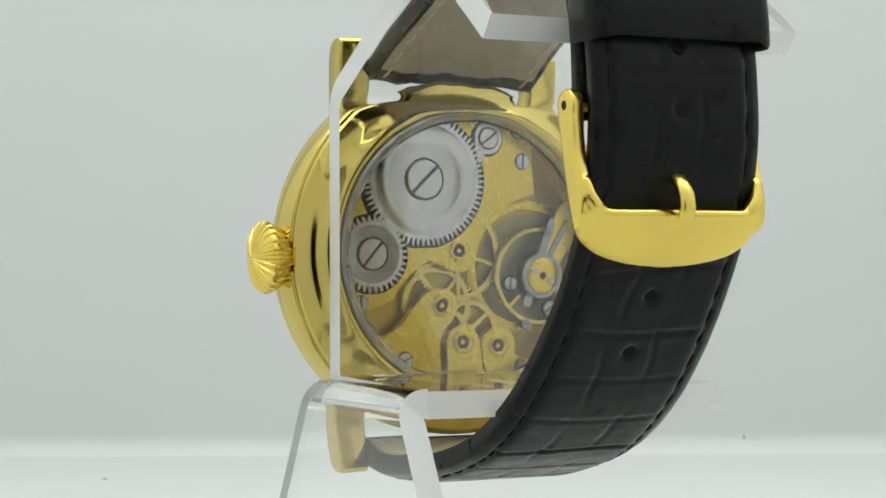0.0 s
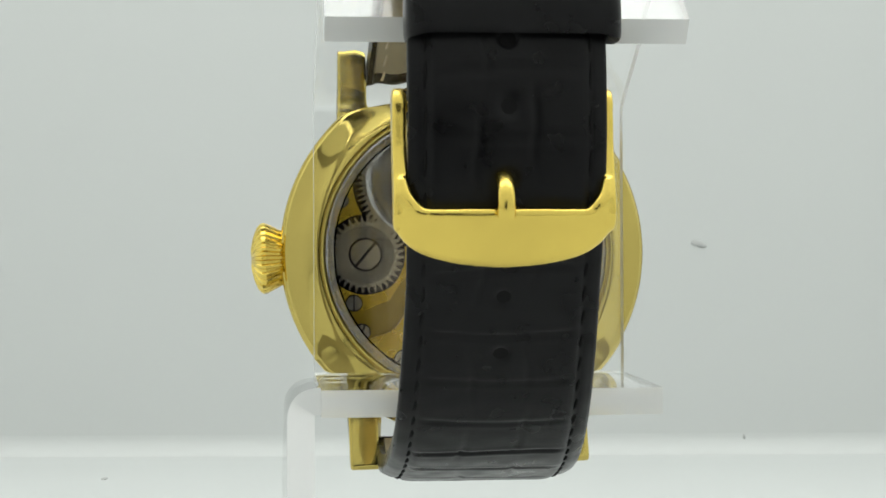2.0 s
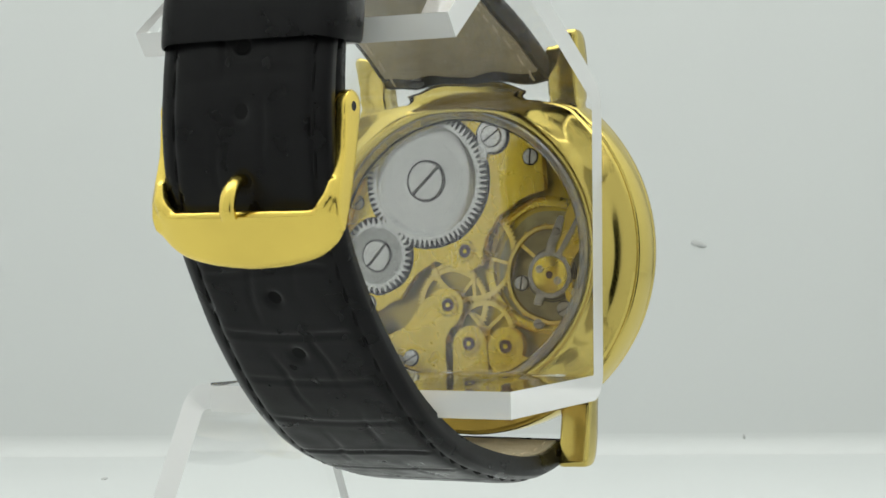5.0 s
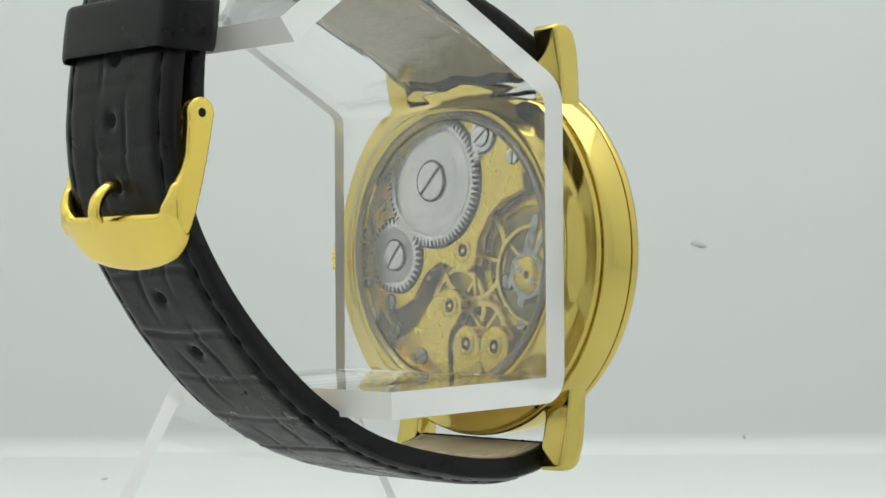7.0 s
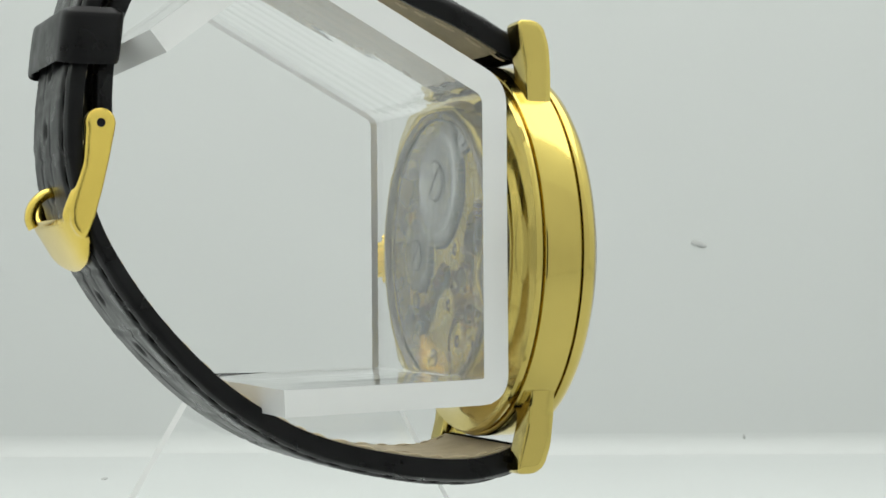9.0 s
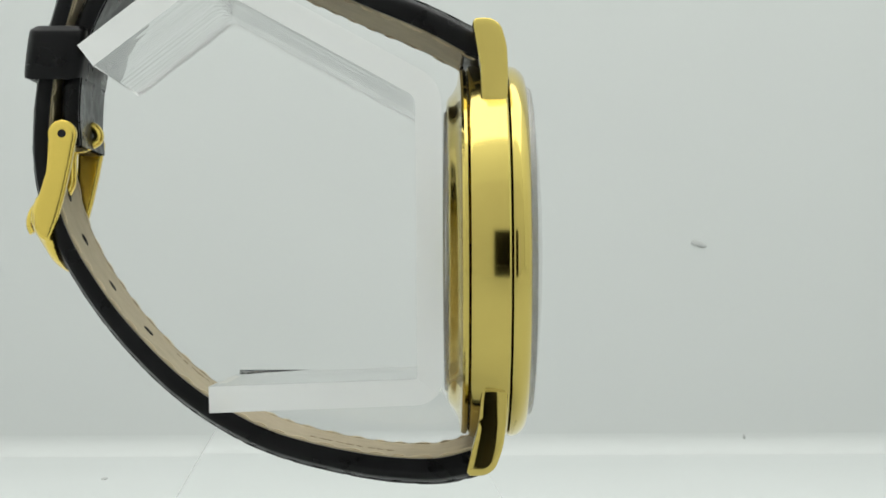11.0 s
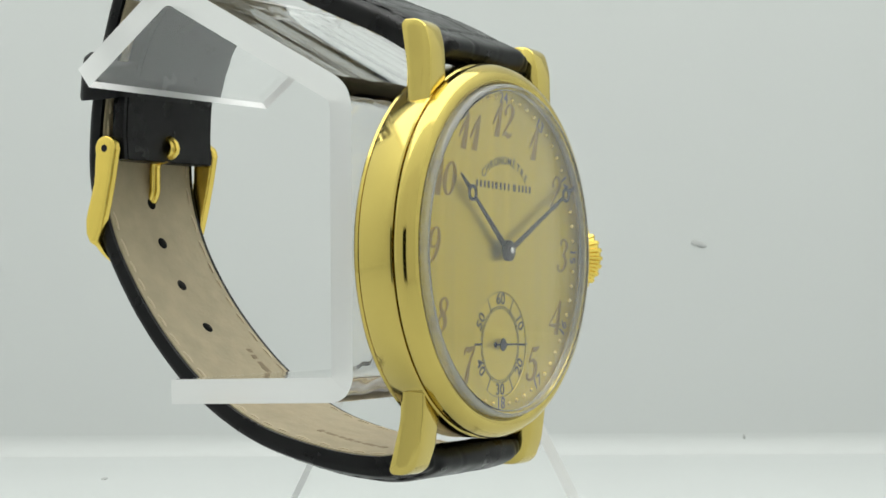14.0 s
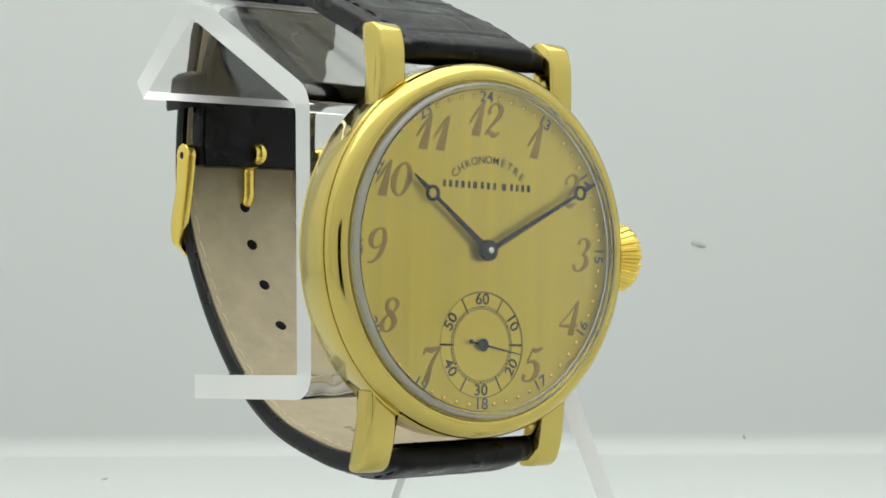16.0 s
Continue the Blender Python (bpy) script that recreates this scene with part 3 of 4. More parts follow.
def movement_parts(watch):
    yb = -0.55            # back face of the bridges
    part("main_plate", lathe([(0, -3.5), (18.4, -3.5), (18.4, -3.0), (0, -3.0)], 96), GILT_SHADED, watch, "gilt main plate of the movement", m=INNER)
    part("movement_ring", lathe([(16.9, -3.1), (18.5, -3.1), (18.5, -0.8), (17.3, -0.8), (16.9, -1.2)], 96), GILT, watch, "gilt ring round the movement", m=INNER)
    # the large bridge over barrel and crown wheel
    rim = circle(0, 0, 17.1, 128, -22.5, 34)
    lower = [(12.5, -6.9), (9.4, -5.6), (8.3, -4.0), (7.0, -2.4), (4.4, -0.9), (2.6, -1.5), (1.2, -2.4), (-0.4, -2.6), (-1.7, -1.8), (-2.3, -0.3), (-2.5, 1.5), (-4.4, 4.3), (-7.2, 6.1), (-10.7, 7.1)]
    part("barrel_bridge", plate(rim + lower, -1.9, yb, chamfer=0.12), GILT, watch, "large gilt bridge over the mainspring barrel", m=INNER)
    part("train_bridge", plate(rounded([(13.2, -10.9), (10.8, -10.1), (8.8, -9.2), (6.1, -6.0), (4.2, -4.6), (2.4, -4.4), (0.9, -5.3), (0.6, -6.9), (1.4, -8.6), (3.2, -10.1), (3.3, -13.2), (3.0, -16.7), (8.2, -15.0)], 0.9), -1.9, yb, chamfer=0.12), GILT, watch, "gilt train bridge with curved edge", m=INNER)
    part("escape_cock", plate(circle(0, -11.5, 2.3, 0, 180, 14) + [(-2.5, -14.5), (-2.9, -16.8), (2.7, -16.8), (2.2, -14)], -1.9, yb, chamfer=0.12), GILT, watch, "finger-shaped gilt cock", m=INNER)
    part("pallet_cock", plate(circle(-4.9, -11.9, 2.4, -10, 200, 16) + [(-7.0, -13.2), (-9.2, -14.0), (-10.6, -13.2), (-8.0, -15.3), (-3.4, -16.6), (-2.7, -13.9)], -1.9, yb, chamfer=0.1), GILT, watch, "rounded gilt pallet cock", m=INNER)
    # ratchet wheel
    bm = gear_ring(8.35, 7.45, 6.9, 72, yb + 0.1, yb + 0.62, cx=5.0, cz=9.1)
    wheel = part("ratchet_wheel", bm, STEEL, watch, "toothed steel ratchet wheel", m=INNER)
    part("ratchet_disc", lathe([(2.5, yb + 0.1), (6.95, yb + 0.1), (6.95, yb + 0.66), (6.85, yb + 0.70), (5.1, yb + 0.72), (5.0, yb + 0.70), (3.8, yb + 0.57), (2.6, yb + 0.50), (2.5, yb + 0.4)], 96, cx=5.0, cz=9.1), STEEL, wheel, "dished polished steel disc")
    screw(watch, 5.0, 9.1, 2.35, yb + 0.72, 42, label="large slotted steel ratchet screw")
    # dark rings laid on the bridge paint the shade of the gap round each wheel
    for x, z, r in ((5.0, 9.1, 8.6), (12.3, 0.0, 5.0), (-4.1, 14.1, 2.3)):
        part("wheel_gap_shade", lathe([(r - 1.6, yb - 0.02), (r, yb - 0.02), (r, yb + 0.03), (r - 1.6, yb + 0.03)], 72, cx=x, cz=z), STEEL_DARK, watch, "dark ring of painted gap shade round a wheel", m=INNER)
    # crown wheel
    bm = gear_ring(4.8, 4.05, 3.6, 36, yb + 0.1, yb + 0.55, cx=12.3, cz=0.0)
    wheel = part("crown_wheel", bm, STEEL, watch, "toothed steel crown wheel", m=INNER)
    part("crown_wheel_disc", lathe([(2.0, yb + 0.1), (3.65, yb + 0.1), (3.65, yb + 0.52), (3.3, yb + 0.50), (2.1, yb + 0.42), (2.0, yb + 0.3)], 64, cx=12.3, cz=0.0), STEEL_GREY, wheel)
    screw(watch, 12.3, 0.0, 1.85, yb + 0.6, 48, label="slotted steel crown wheel screw")
    # click
    part("click", plate(circle(-4.1, 14.1, 2.0, 20, 290, 20) + [(-3.4, 11.2), (-2.6, 11.0), (-2.3, 12.6)], yb + 0.02, yb + 0.45, chamfer=0.08), STEEL, watch, "steel click lever", m=INNER)
    screw(watch, -4.1, 14.1, 1.25, yb + 0.6, 35)
    for x, z, r, tn in ((-9.1, 11.2, 0.95, 85), (15.0, 6.8, 0.8, 40), (13.9, -6.0, 0.95, 88), (13.0, -9.6, 0.95, 70), (8.1, -13.1, 0.95, 25), (-8.7, 15.2, 1.1, 30), (9.9, -13.6, 0.8, 20), (-16.0, 4.6, 0.9, 50), (-7.9, -14.6, 0.75, 10)):
        screw(watch, x, z, r, yb + 0.14, tn)
    # jewels
    jewel(watch, 0.2, 0.1, yb + 0.12, 1.45)
    jewel(watch, 2.8, -6.6, yb + 0.1, 1.45)
    jewel(watch, 0.05, -11.4, yb + 0.1, 1.5)
    jewel(watch, -4.9, -11.9, yb + 0.1, 1.45)
    # train
    part("centre_wheel", spoked_wheel(6.3, 72, -2.3, -2.0, 5, cx=-0.1, cz=-0.2, turn=20), GOLD_SOFT, watch, "toothed gilt centre wheel with spokes", m=INNER)
    part("third_wheel", spoked_wheel(5.0, 64, -2.45, -2.2, 5, cx=2.8, cz=-6.5, turn=10), GOLD_SOFT, watch, "toothed gilt third wheel with spokes", m=INNER)
    part("fourth_wheel", spoked_wheel(4.2, 60, -2.2, -1.95, 4, cx=-1.6, cz=-10.0, turn=40), GOLD_SOFT, watch, "toothed gilt fourth wheel with spokes", m=INNER)
    # balance with its cock
    bal = bmesh.new()
    lathe([(5.6, -1.6), (6.2, -1.6), (6.25, -1.15), (6.1, -1.0), (5.7, -1.0), (5.6, -1.15)], 72, bal)
    box(bal, -5.8, 5.8, -1.7, -1.5, -0.22, 0.22)
    lathe([(0, -2.2), (0.6, -2.2), (0.6, -1.0), (0, -1.0)], 20, bal)
    for k in range(14):
        a = 2 * math.pi * (k + 0.5) / 14
        p, q = Vector((6.1 * math.cos(a), -1.55, 6.1 * math.sin(a))), Vector((6.5 * math.cos(a), -1.55, 6.5 * math.sin(a)))
        tube([p, q], 0.2, 8, bal)
    balance = part("balance_wheel", bal, GOLD_SOFT, watch, "gilt balance wheel with thin arms and rim screws")
    spring = [Vector((-11.3 + (1.0 + 0.30 * a) * math.cos(2 * math.pi * a), -1.0, -3.35 + (1.0 + 0.30 * a) * math.sin(2 * math.pi * a))) for a in [k / 20 for k in range(0, 160)]]
    part("hairspring", tube(spring, 0.085, 5), STEEL_DARK, watch, "fine coiled blued hairspring", m=INNER)
    part("balance_cock", plate(rounded([(-10.4, -1.6), (-11.6, 0.8), (-13.2, 3.2), (-14.2, 5.4), (-15.8, 6.3), (-17.1, 4.6), (-17.3, 1.6), (-15.6, 0.2), (-14.0, -2.0), (-13.4, -4.4), (-11.2, -5.6), (-9.4, -4.0)], 0.8), -0.95, -0.4, chamfer=0.12), GILT, watch, "gilt balance cock", m=INNER)
    part("regulator", plate(rounded([(-10.7, -1.0), (-11.1, 0.6), (-11.9, 2.2), (-12.7, 3.9), (-13.5, 3.7), (-13.0, 1.8), (-12.3, 0.2), (-11.9, -1.0)], 0.35), -0.38, -0.12, chamfer=0.05), STEEL_GREY, watch, "steel regulator lever", m=INNER)
    part("regulator_index", plate(rounded([(-12.6, -1.4), (-14.6, 1.6), (-15.5, 3.6), (-15.1, 3.8), (-13.9, 1.8), (-12.1, -1.0)], 0.15), -0.38, -0.16, chamfer=0.04), STEEL_GREY, watch, "thin steel regulator index", m=INNER)
    part("lever_arm", plate(rounded([(-10.6, -5.2), (-9.7, -7.3), (-8.7, -7.0), (-9.5, -5.0)], 0.25), -1.3, -0.8, chamfer=0.06), STEEL_GREY, watch, "grey steel lever beside the balance", m=INNER)
    # darker disc paints the shade on the plate beneath the balance
    part("balance_pit", lathe([(0, -2.98), (7.2, -2.98), (7.2, -2.9), (0, -2.9)], 64, cx=-10.6, cz=-2.6), PIT_SHADE, watch, "floor disc under the balance with its shade painted in", m=INNER)
    part("balance_recess", lathe([(7.3, -3.1), (8.6, -3.1), (8.6, -2.5), (8.3, -2.35), (7.4, -2.35), (7.3, -2.5)], 72, cx=-10.2, cz=-2.2), GILT, watch, "stepped gilt rim of the balance recess", m=INNER)
    for x, z, r, tn in ((-7.1, -4.2, 0.85, 80), (-12.7, -7.6, 0.9, 30), (-9.2, -9.4, 0.6, 10)):
        screw(watch, x, z, r, -1.0, tn, mat=STEEL_GREY)
    screw(watch, -12.4, 1.9, 0.42, 0.0, 60, mat=STEEL_GREY)
    screw(watch, -11.6, 0.3, 0.42, 0.0, 20, mat=STEEL_GREY)
    part("regulator_ring", lathe([(2.3, -0.36), (2.85, -0.36), (2.85, -0.1), (2.3, -0.1)], 48, cx=-11.3, cz=-3.35), STEEL_GREY, watch, m=INNER)
    part("balance_cap", lathe([(0, -0.4), (2.25, -0.4), (2.25, -0.05), (2.1, 0.05), (0.5, 0.05), (0.35, -0.1), (0, -0.1)], 40, cx=-11.3, cz=-3.35), GILT, watch, "round gilt balance jewel cap", m=INNER)
    part("jewel", lathe([(0, -0.06), (0.45, -0.06), (0.45, 0.0), (0, 0.0)], 16, cx=-11.3, cz=-3.35), RUBY, watch, m=INNER)
    screw(watch, -10.1, -2.7, 0.5, 0.12, 20)
    screw(watch, -12.4, -4.1, 0.5, 0.12, 60)
    part("stud_arm", plate(circle(-14.7, -5.6, 1.5, -190, 90, 18) + [(-13.0, -3.6), (-12.3, -3.4), (-12.6, -4.8)], -0.75, -0.2, chamfer=0.08), GILT, watch, "gilt hairspring stud arm", m=INNER)
    screw(watch, -14.75, -5.6, 0.6, -0.02, 80)
    return balance


# ================= the watch: strap and buckle =================
def strap(outer, thick, width, centre, hole_heights, name, watch, label, seed, lining_to, stitch_to):
    """A padded leather strap along a line of (y, z) on its outer side, with grooves of a reptile grain, a lining and stitches."""
    line = smooth_line([(0, y, z) for y, z in outer], 0.30)
    n = len(line)
    lens = [0.0]
    for a, b in zip(line, line[1:]):
        lens.append(lens[-1] + (b - a).length)
    total = lens[-1]
    rng = random.Random(seed)
    side = 1 if name == "long_strap" else -1
    holes = [lens[min((i for i in range(n) if line[i].y > 30), key=lambda i: abs(line[i].z - h))] for h in hole_heights]
    cross = []
    s = 5.0
    while s < total:
        cross.append((s, rng.uniform(-0.3, 0.3), rng.uniform(0.5, 1.0), rng.uniform(0, 6)))
        s += rng.uniform(5.8, 8.0)
    along = [(-0.30, rng.uniform(0, 6)), (0.27, rng.uniform(0, 6))]
    HR = 0.82

    def relief(x, u, s, w, t):
        """Height of the outer face against the line."""
        edge = 1 - abs(u)
        drop = -1.0 * (1 - min(1, edge / 0.34)) ** 2.0 * (t / 3.2)
        fade = min(1, max(0, (edge - 0.2) / 0.12))
        for c, lean, depth, ph in cross:
            dist = s - c - lean * 2.2 * u - 0.5 * math.sin(2.4 * u + ph)
            if abs(dist) < 1.2:
                drop -= fade * depth * (0.24 * math.exp(-(dist / 0.30) ** 2) - 0.05 * math.exp(-((abs(dist) - 0.75) / 0.3) ** 2))
        for c, ph in along:
            wander = 0.5 * math.sin(s * 0.28 + ph) + 0.2 * math.sin(s * 0.9 + 2 * ph)
            dist = (u - c) * w / 2 - wander
            gap = 0.5 + 0.5 * math.sin(s * 0.47 + 3 * ph)
            drop -= fade * 0.18 * gap * math.exp(-(dist / 0.30) ** 2)
        drop -= 0.26 * math.exp(-(((edge - 0.165) * w / 2) / 0.34) ** 2)
        drop += 0.05 * noise.noise(Vector((x * 0.35, s * 0.35, seed)))
        return drop

    K = 60
    bm = bmesh.new()
    rings, frames = [], []
    for i in range(n):
        f = lens[i] / total
        d = (line[min(i + 1, n - 1)] - line[max(i - 1, 0)]).normalized()
        nn = Vector((0, d.z, -d.y)) * side
        w, t, cx = width(f), thick(f), centre(f)
        # the end round the spring bar, and the tip, are rounded off
        end = min(1, lens[i] / 1.6)
        t_top = (1 - math.sqrt(max(0, 1 - (1 - end) ** 2))) * t * 0.45
        frames.append((line[i], nn, d, w, t, cx, lens[i], t_top))
        ring = []
        near = min(holes, key=lambda h: abs(h - lens[i])) if holes else -99
        for k in range(K + 1):
            u = -1 + 2 * k / K
            x = u * w / 2
            ds = lens[i] - near
            drop = relief(x, u, lens[i], w, t) - t_top - 0.42 * math.exp(-(math.hypot(x, ds) / 0.95) ** 4)
            p = line[i] + nn * drop
            ring.append(bm.verts.new((cx + x, p.y, p.z)))
        base = line[i] - nn * (t - 0.7 - t_top * 0.6)
        mid = line[i] - nn * (t * 0.55)
        ring.append(bm.verts.new((cx + w / 2 + 0.05, mid.y, mid.z)))
        lip = line[i] - nn * (t - 0.12 - t_top * 0.6)
        ring.append(bm.verts.new((cx + w / 2 - 0.15, lip.y, lip.z)))
        ring.append(bm.verts.new((cx + w / 2 - 0.75, lip.y, lip.z)))
        ring.append(bm.verts.new((cx + w / 2 - 0.8, base.y, base.z)))
        ring.append(bm.verts.new((cx - w / 2 + 0.8, base.y, base.z)))
        ring.append(bm.verts.new((cx - w / 2 + 0.75, lip.y, lip.z)))
        ring.append(bm.verts.new((cx - w / 2 + 0.15, lip.y, lip.z)))
        ring.append(bm.verts.new((cx - w / 2 - 0.05, mid.y, mid.z)))
        rings.append(ring)
    m = len(rings[0])
    for a, b in zip(rings, rings[1:]):
        for k in range(m):
            bm.faces.new((a[k], a[(k + 1) % m], b[(k + 1) % m], b[k]))
    for r in (rings[0], rings[-1]):
        bm.faces.new(r)
    body = part(name, bm, LEATHER, watch, label, sharp=70)
    fold = 4.6 if name == "short_strap" else 1.4
    for q, mat, nm, lab in ((0, LINING, "lining", "beige leather lining with small creases"), (1, LEATHER, "lining_tip", "black leather under the strap end"), (2, LEATHER, "strap_fold", "black leather folded round the spring bar")):
        bl = bmesh.new()
        lr = []
        for p, nn, d, w, t, cx, s_, tt in frames:
            zone = 2 if s_ < fold else 0 if s_ / total <= lining_to else 1
            if zone != q or s_ < 1.4:
                continue
            a, b = p - nn * (t - 0.69), p - nn * t
            row = [(cx - w / 2 + 0.82, a), (cx - w / 2 + 0.9, b)]
            for k in range(1, 24):
                u = -1 + 2 * k / 24
                c = b - nn * (0.07 * noise.noise(Vector((u * w * 0.3, s_ * 0.9, seed + 4))))
                row.append((cx + u * (w / 2 - 0.9), c))
            row += [(cx + w / 2 - 0.9, b), (cx + w / 2 - 0.82, a)]
            lr.append([bl.verts.new((x, v.y, v.z)) for x, v in row])
        if len(lr) < 2:
            bl.free()
            continue
        m = len(lr[0])
        for a, b in zip(lr, lr[1:]):
            for k in range(m):
                bl.faces.new((a[k], a[(k + 1) % m], b[(k + 1) % m], b[k]))
        part(nm, bl, mat, body, lab, sharp=60)
    for h in holes:
        i = min(range(n), key=lambda j: abs(lens[j] - h))
        p, nn, d, w, t, cx, s_, tt = frames[i]
        c = Vector((cx, p.y, p.z))
        ring = [c - nn * (t + 0.10), c - nn * (t + 0.02), c - nn * 0.24]
        # black plug stands in for the shade inside the punched hole
        part("strap_hole_shade", tube(ring, [HR - 0.12, HR, HR + 0.02], 20), THREAD, body, "black plug painting the shade in a punched hole")
    if name == "long_strap":
        for s0, x0, count in ((15.0, -2.5, 9), (40.0, 5.2, 6)):
            bw = bmesh.new()
            for k in range(count):
                i = min(range(n), key=lambda j: abs(lens[j] - s0 - 1.25 * k))
                p, nn, d, w, t, cx, s_, tt = frames[i]
                c = Vector((cx + x0, p.y, p.z)) - nn * (t + 0.03)
                hw, hl = rng.uniform(0.35, 0.6), rng.uniform(0.35, 0.5)
                vs = [bw.verts.new(c + Vector((sx * hw, 0, 0)) + d * sl * hl + nn * up) for up in (0, 0.1) for sx, sl in ((-1, -1), (1, -1), (1, 1), (-1, 1))]
                for q in ((0, 1, 2, 3), (4, 5, 6, 7), (0, 1, 5, 4), (1, 2, 6, 5), (2, 3, 7, 6), (3, 0, 4, 7)):
                    bw.faces.new([vs[z] for z in q])
            part("stamped_bars", bw, STAMP, body, "faint brown stamp on the lining")
    bs, bt = bmesh.new(), bmesh.new()
    i = 10
    while i + 6 < n * stitch_to:
        for sgn in (1, -1):
            for bmx, face in ((bs, 1), (bt, -1)):
                if face == -1 and frames[i + 6][6] / total > lining_to:
                    continue
                pts = []
                for j in range(6):
                    p, nn, d, w, t, cx, s_, tt = frames[i + j]
                    u = sgn * 0.835
                    arch = math.sin(math.pi * j / 5)
                    off = relief(u * w / 2, u, s_, w, t) - 0.10 + 0.22 * arch if face == 1 else -(t - 0.04 + 0.14 * arch)
                    v = p + nn * off
                    pts.append(Vector((cx + u * w / 2 + (0.10 - 0.04 * j), v.y, v.z)))
                tube(pts, 0.19 if face == 1 else 0.15, 5, bmx)
        i += 8
    tagged(part("stitching", bs, THREAD, body, "row of black thread stitches"), kind="stuff")
    tagged(part("stitching", bt, THREAD_TAN, body, "row of tan thread stitches"), kind="stuff")
    return body


def strap_parts(watch):
    strap([(-5.4, -20.6), (-4.2, -22.2), (-1.2, -23.3), (3.3, -23.9), (10.8, -23.2), (20.4, -20.9), (27.4, -17.8), (34.5, -12.8), (41.4, -5.6), (46.5, 1.8), (49.2, 7.7), (50.6, 14), (50.6, 20.8), (49.5, 28), (47.6, 35), (46.4, 38.5)],
          lambda f: 3.7 - 2.7 * f + 1.4 * f * f, lambda f: max(19.9, 23.2 - 5.6 * f), lambda f: -2.0 + 1.5 * min(1, f * 1.5),
          (-7.5, -1.6, 4.4, 10.7, 17.7, 24.5), "long_strap", watch, "black embossed reptile-grain leather strap with holes", 3, 1.0, 0.97)
    strap([(-6.2, 27.8), (-5.2, 29.4), (-2.6, 30.7), (2.4, 33.3), (9, 36.0), (16, 39.0), (24, 42.3), (29, 43.6), (34, 43.3), (39, 41.0), (42.8, 37.3), (45.2, 33.0), (46.9, 27.5), (47.4, 21), (47.1, 16.3)],
          lambda f: 3.7 - 1.2 * f, lambda f: max(19.0, 23.2 - 6 * f), lambda f: -0.8 + 0.6 * min(1, f * 1.5),
          (), "short_strap", watch, "black embossed leather strap carrying the buckle", 8, 0.55, 0.97)
    # keeper loop
    bm = bmesh.new()
    o = rounded([(-12.0, 44.0), (9.8, 44.0), (9.8, 51.0), (-12.0, 51.0)], 2.4, 6)
    i_ = rounded([(-11.3, 44.7), (9.1, 44.7), (9.1, 50.3), (-11.3, 50.3)], 1.8, 6)
    rows = []
    for z, lo, g in ((24.6, i_, 0), (24.5, o, 0.5), (24.8, o, 0.15), (25.3, o, 0), (27.3, o, -0.15), (29.6, o, 0), (30.1, o, 0.15), (30.3, o, 0.5), (30.2, i_, 0)):
        sl = -(z - 27.4) * 0.12
        rows.append([bm.verts.new((x * (1 - g * 0.03) - 0.1, y + sl + (47.3 - y) * 0.06 * g, z - (0.75 * ((x + 1.1) / 11) ** 4 if lo is o else 0.0))) for x, y in lo])
    rows.append(rows[0])
    for a, b in zip(rows, rows[1:]):
        for k in range(len(a)):
            bm.faces.new((a[k], a[(k + 1) % len(a)], b[(k + 1) % len(b)], b[k]))
    bmesh.ops.translate(bm, vec=(0, 0, 0.6), verts=bm.verts)
    part("keeper_loop", bm, LEATHER, watch, "black leather keeper loop round the strap", sharp=60)


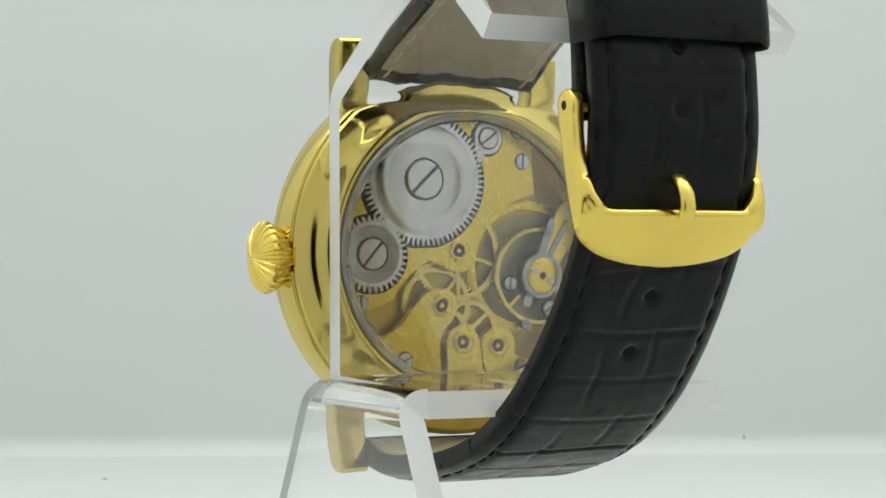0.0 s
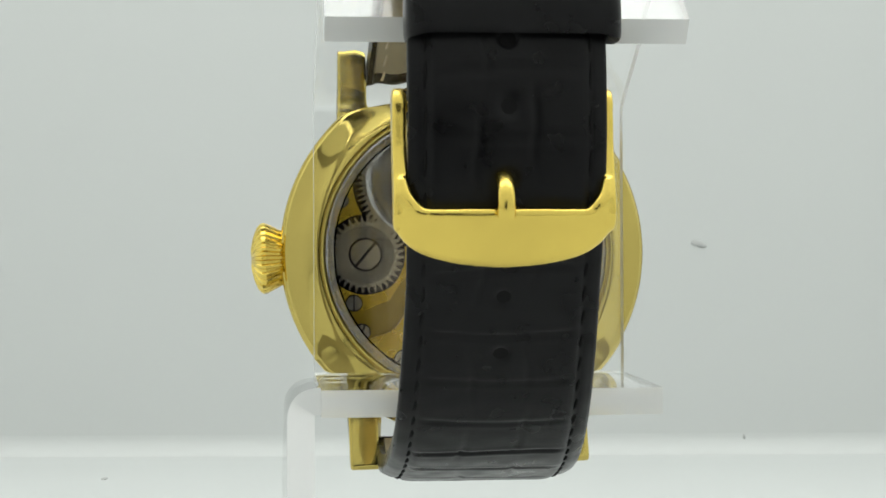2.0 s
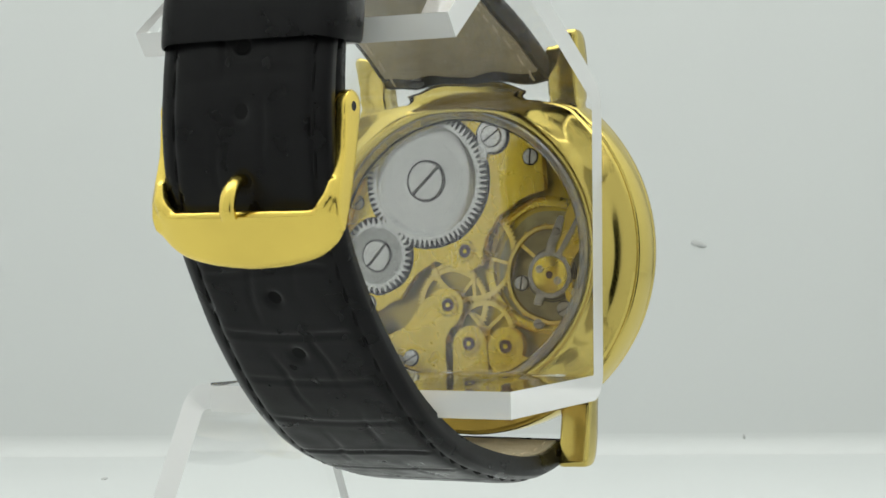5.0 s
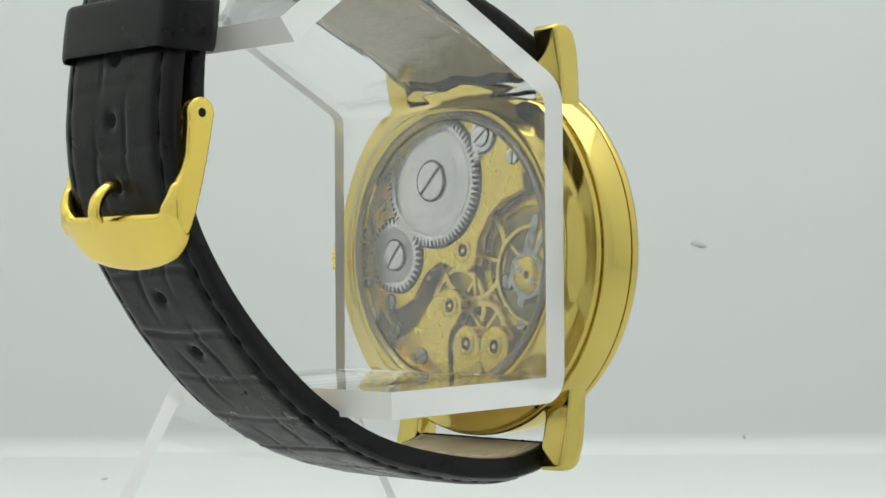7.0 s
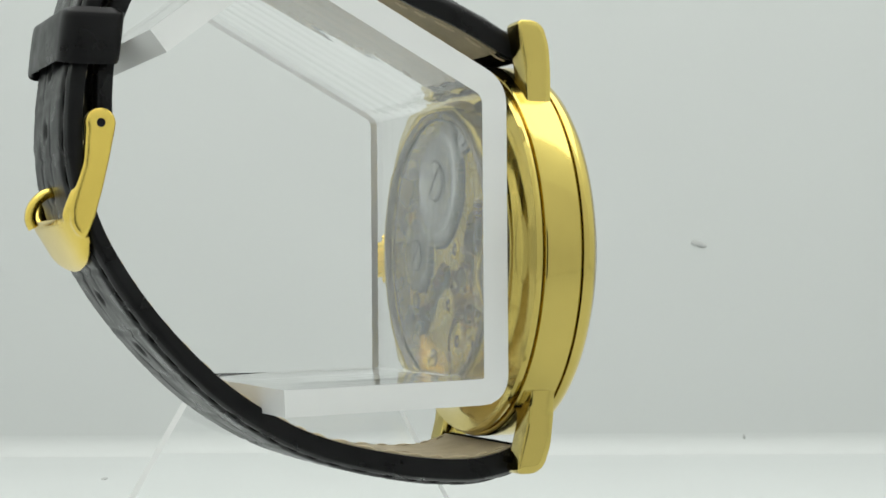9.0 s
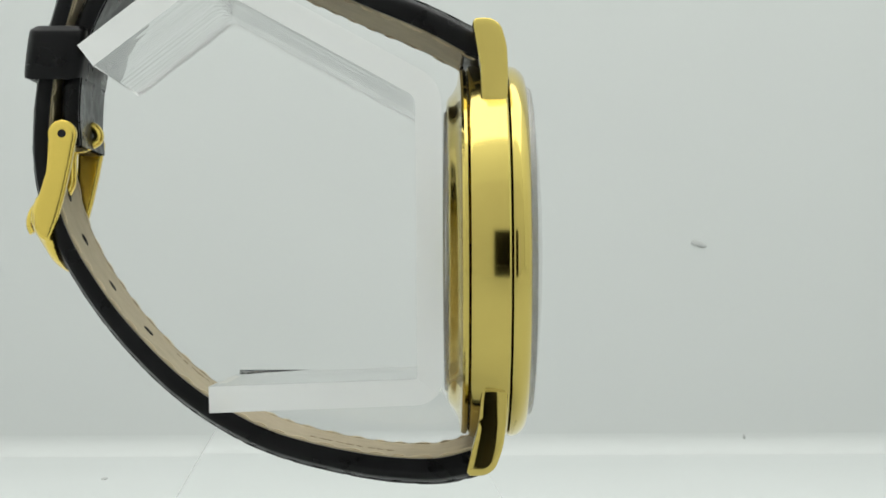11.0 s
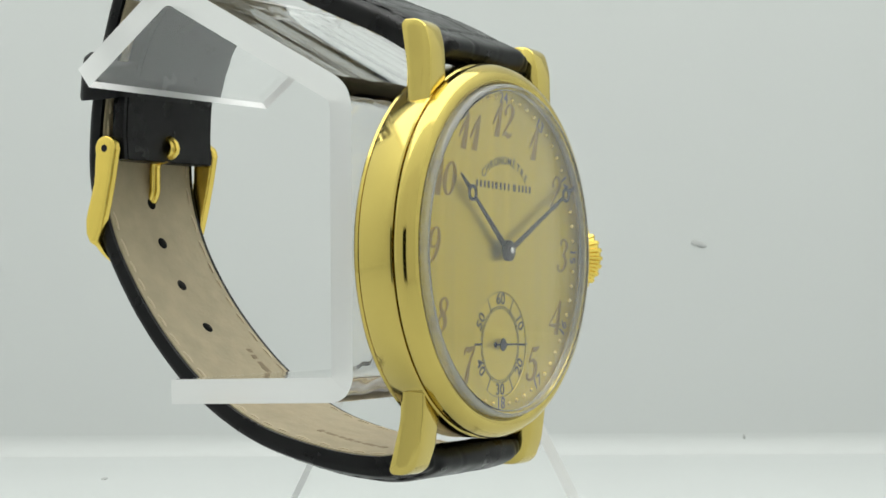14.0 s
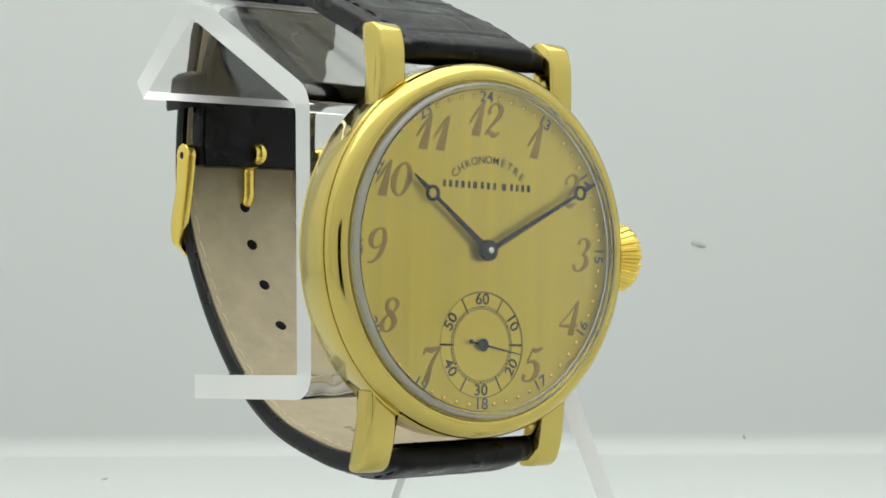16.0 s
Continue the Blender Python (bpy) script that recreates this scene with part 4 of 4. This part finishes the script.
def buckle_parts(watch):
    # front plate, curved along its lower edge
    bm = bmesh.new()
    nx, nz = 44, 14
    front, back = [], []
    for i in range(nx + 1):
        u = -1 + 2 * i / nx
        x = 10.9 * u - 0.2
        zt = 7.5 + 0.25 * u ** 8
        zb = 1.5 + 2.0 * u * u + 1.7 * u ** 8
        fr, bk = [], []
        for j in range(nz + 1):
            v = j / nz
            z = zt + (zb - zt) * v
            y = 51.1 - 0.62 * max(7.7 - z, 0) - 0.55 * max(z - 7.5, 0) + 0.55 * (1 - u * u) - 1.1 * u ** 6
            y += -0.8 * max(0, 1 - v / 0.16) ** 2 - 0.5 * max(0, (v - 0.86) / 0.14) ** 2
            th = 1.7 * (1 - v) + 0.5
            fr.append(bm.verts.new((x, y, z)))
            bk.append(bm.verts.new((x * 0.985, y - th, z + 0.1)))
        front.append(fr)
        back.append(bk)
    for g in (front, back):
        for i in range(nx):
            for j in range(nz):
                bm.faces.new((g[i][j], g[i + 1][j], g[i + 1][j + 1], g[i][j + 1]))
    for i in range(nx):
        for j in (0, nz):
            bm.faces.new((front[i][j], front[i + 1][j], back[i + 1][j], back[i][j]))
    for i in (0, nx):
        for j in range(nz):
            bm.faces.new((front[i][j], front[i][j + 1], back[i][j + 1], back[i][j]))
    for sgn in (1, -1):
        loop = [(46.6 + 1.75 * math.cos(radians(a)), 18.0 + 1.75 * math.sin(radians(a))) for a in range(-20, 201, 20)]
        loop += [(45.6, 14.0), (46.4, 10.5), (47.2, 7.6), (47.8, 6.0), (48.3, 5.2), (49.2, 5.6), (49.9, 6.8), (49.9, 8.6), (49.4, 10.6), (48.5, 13.6)]
        xo = 11.0 if sgn > 0 else 11.45
        a = [bm.verts.new((sgn * (xo - 1.5), y, z)) for y, z in loop]
        b = [bm.verts.new((sgn * xo, y, z)) for y, z in loop]
        for i in range(len(loop)):
            j = (i + 1) % len(loop)
            bm.faces.new((a[i], a[j], b[j], b[i]))
        bm.faces.new(a)
        bm.faces.new(b)
        # the rounded inner corner where the arm runs into the bar
        tube([Vector((sgn * (xo - 0.9), 49.3, 10.6)), Vector((sgn * (xo - 1.1), 49.6, 8.8)), Vector((sgn * (xo - 1.9), 49.8, 7.6)), Vector((sgn * (xo - 3.4), 49.9, 7.0))], [0.5, 0.85, 0.9, 0.5], 12, bm)
    buckle = part("buckle", bm, GOLD_SOFT, watch, "gold pin buckle with a broad curved bar", sharp=180)
    cast = buckle.modifiers.new("cast", "REMESH")
    cast.mode, cast.voxel_size, cast.use_smooth_shade = "VOXEL", 0.00017, True
    worn = buckle.modifiers.new("worn", "SMOOTH")
    worn.factor, worn.iterations = 0.5, 26
    for sgn in (1, -1):
        xo = 11.0 if sgn > 0 else 11.45
        part("pivot_end", tube([Vector((sgn * (xo - 0.3), 46.6, 18.0)), Vector((sgn * (xo + 0.01), 46.6, 18.0))], 0.5, 16), STEEL_DARK, buckle)
    part("pivot_bar", tube([Vector((-10, 46.5, 17.9)), Vector((10, 46.5, 17.9))], 0.6, 14), GOLD_SOFT, buckle)
    pts = smooth_line([(0, 46.6, 19.4), (0, 45.0, 19.7), (0, 44.1, 18.9), (0, 44.2, 17.9), (0, 45.6, 17.2), (0, 47.2, 16.6), (0, 47.4, 14.5), (0, 47.5, 12.5), (0, 48.6, 10.9), (0, 50.6, 10.5), (0, 52.0, 9.2), (0, 52.4, 7.6), (0, 51.9, 6.4)], 0.35)
    part("tongue", tube(pts, 0.92, 14, flat=0.7), GOLD_SOFT, buckle, "rounded gold buckle tongue", sharp=60)




# ================= dust on the backdrop =================
def dust():
    for x, y, z, w, h in ((71.7, 339.8, 11.4, 4.6, 1.9), (84.5, 339.75, -45, 0.8, 1.6), (-90.5, 270, -49.9, 1.6, 1.6)):
        bm = bmesh.new()
        bmesh.ops.create_icosphere(bm, subdivisions=2, radius=1)
        for v in bm.verts:
            k = 1 + 0.35 * noise.noise(v.co * 2.3 + Vector((x, 0, z)))
            v.co = Vector((v.co.x * w / 2 * k, v.co.y * 0.3, v.co.z * h / 2 * k + (0.6 * v.co.x if w > 4 else 0) * -1))
            if y < 300:
                v.co = Vector((v.co.x, v.co.z * 3, v.co.y))
        bmesh.ops.translate(bm, vec=(x, y, z), verts=bm.verts)
        tagged(part("dust_fleck", bm, DUST), "small grey fleck of dust on the white tent cloth", "dust", "flecks of dust")


tent()
dust()
STAND = stand()
WATCH = new("wristwatch")
tagged(WATCH, "gold wristwatch on a black leather strap, hung on an acrylic stand", "watch")
case_parts(WATCH)
SECONDS = dial_parts(WATCH)
BALANCE = movement_parts(WATCH)
strap_parts(WATCH)
buckle_parts(WATCH)


def motions():
    turn = [(k / 2, pose(0, 0, 0, 0, 0, TURN0 + SPEED * k / 2)) for k in range(33)]
    walk(WATCH, turn)
    walk(STAND, turn)
    walk(SECONDS, [(t, CASE @ pose(0, 0, -0.0114, 0, 101 - 6 * (16 - t), 0)) for t in range(17)])
    walk(BALANCE, [(k / 10, INNER @ pose(-0.0113, 0, -0.00335, 0, 75 * math.sin(k * math.pi / 2 + 0.6), 0)) for k in range(161)])


motions()
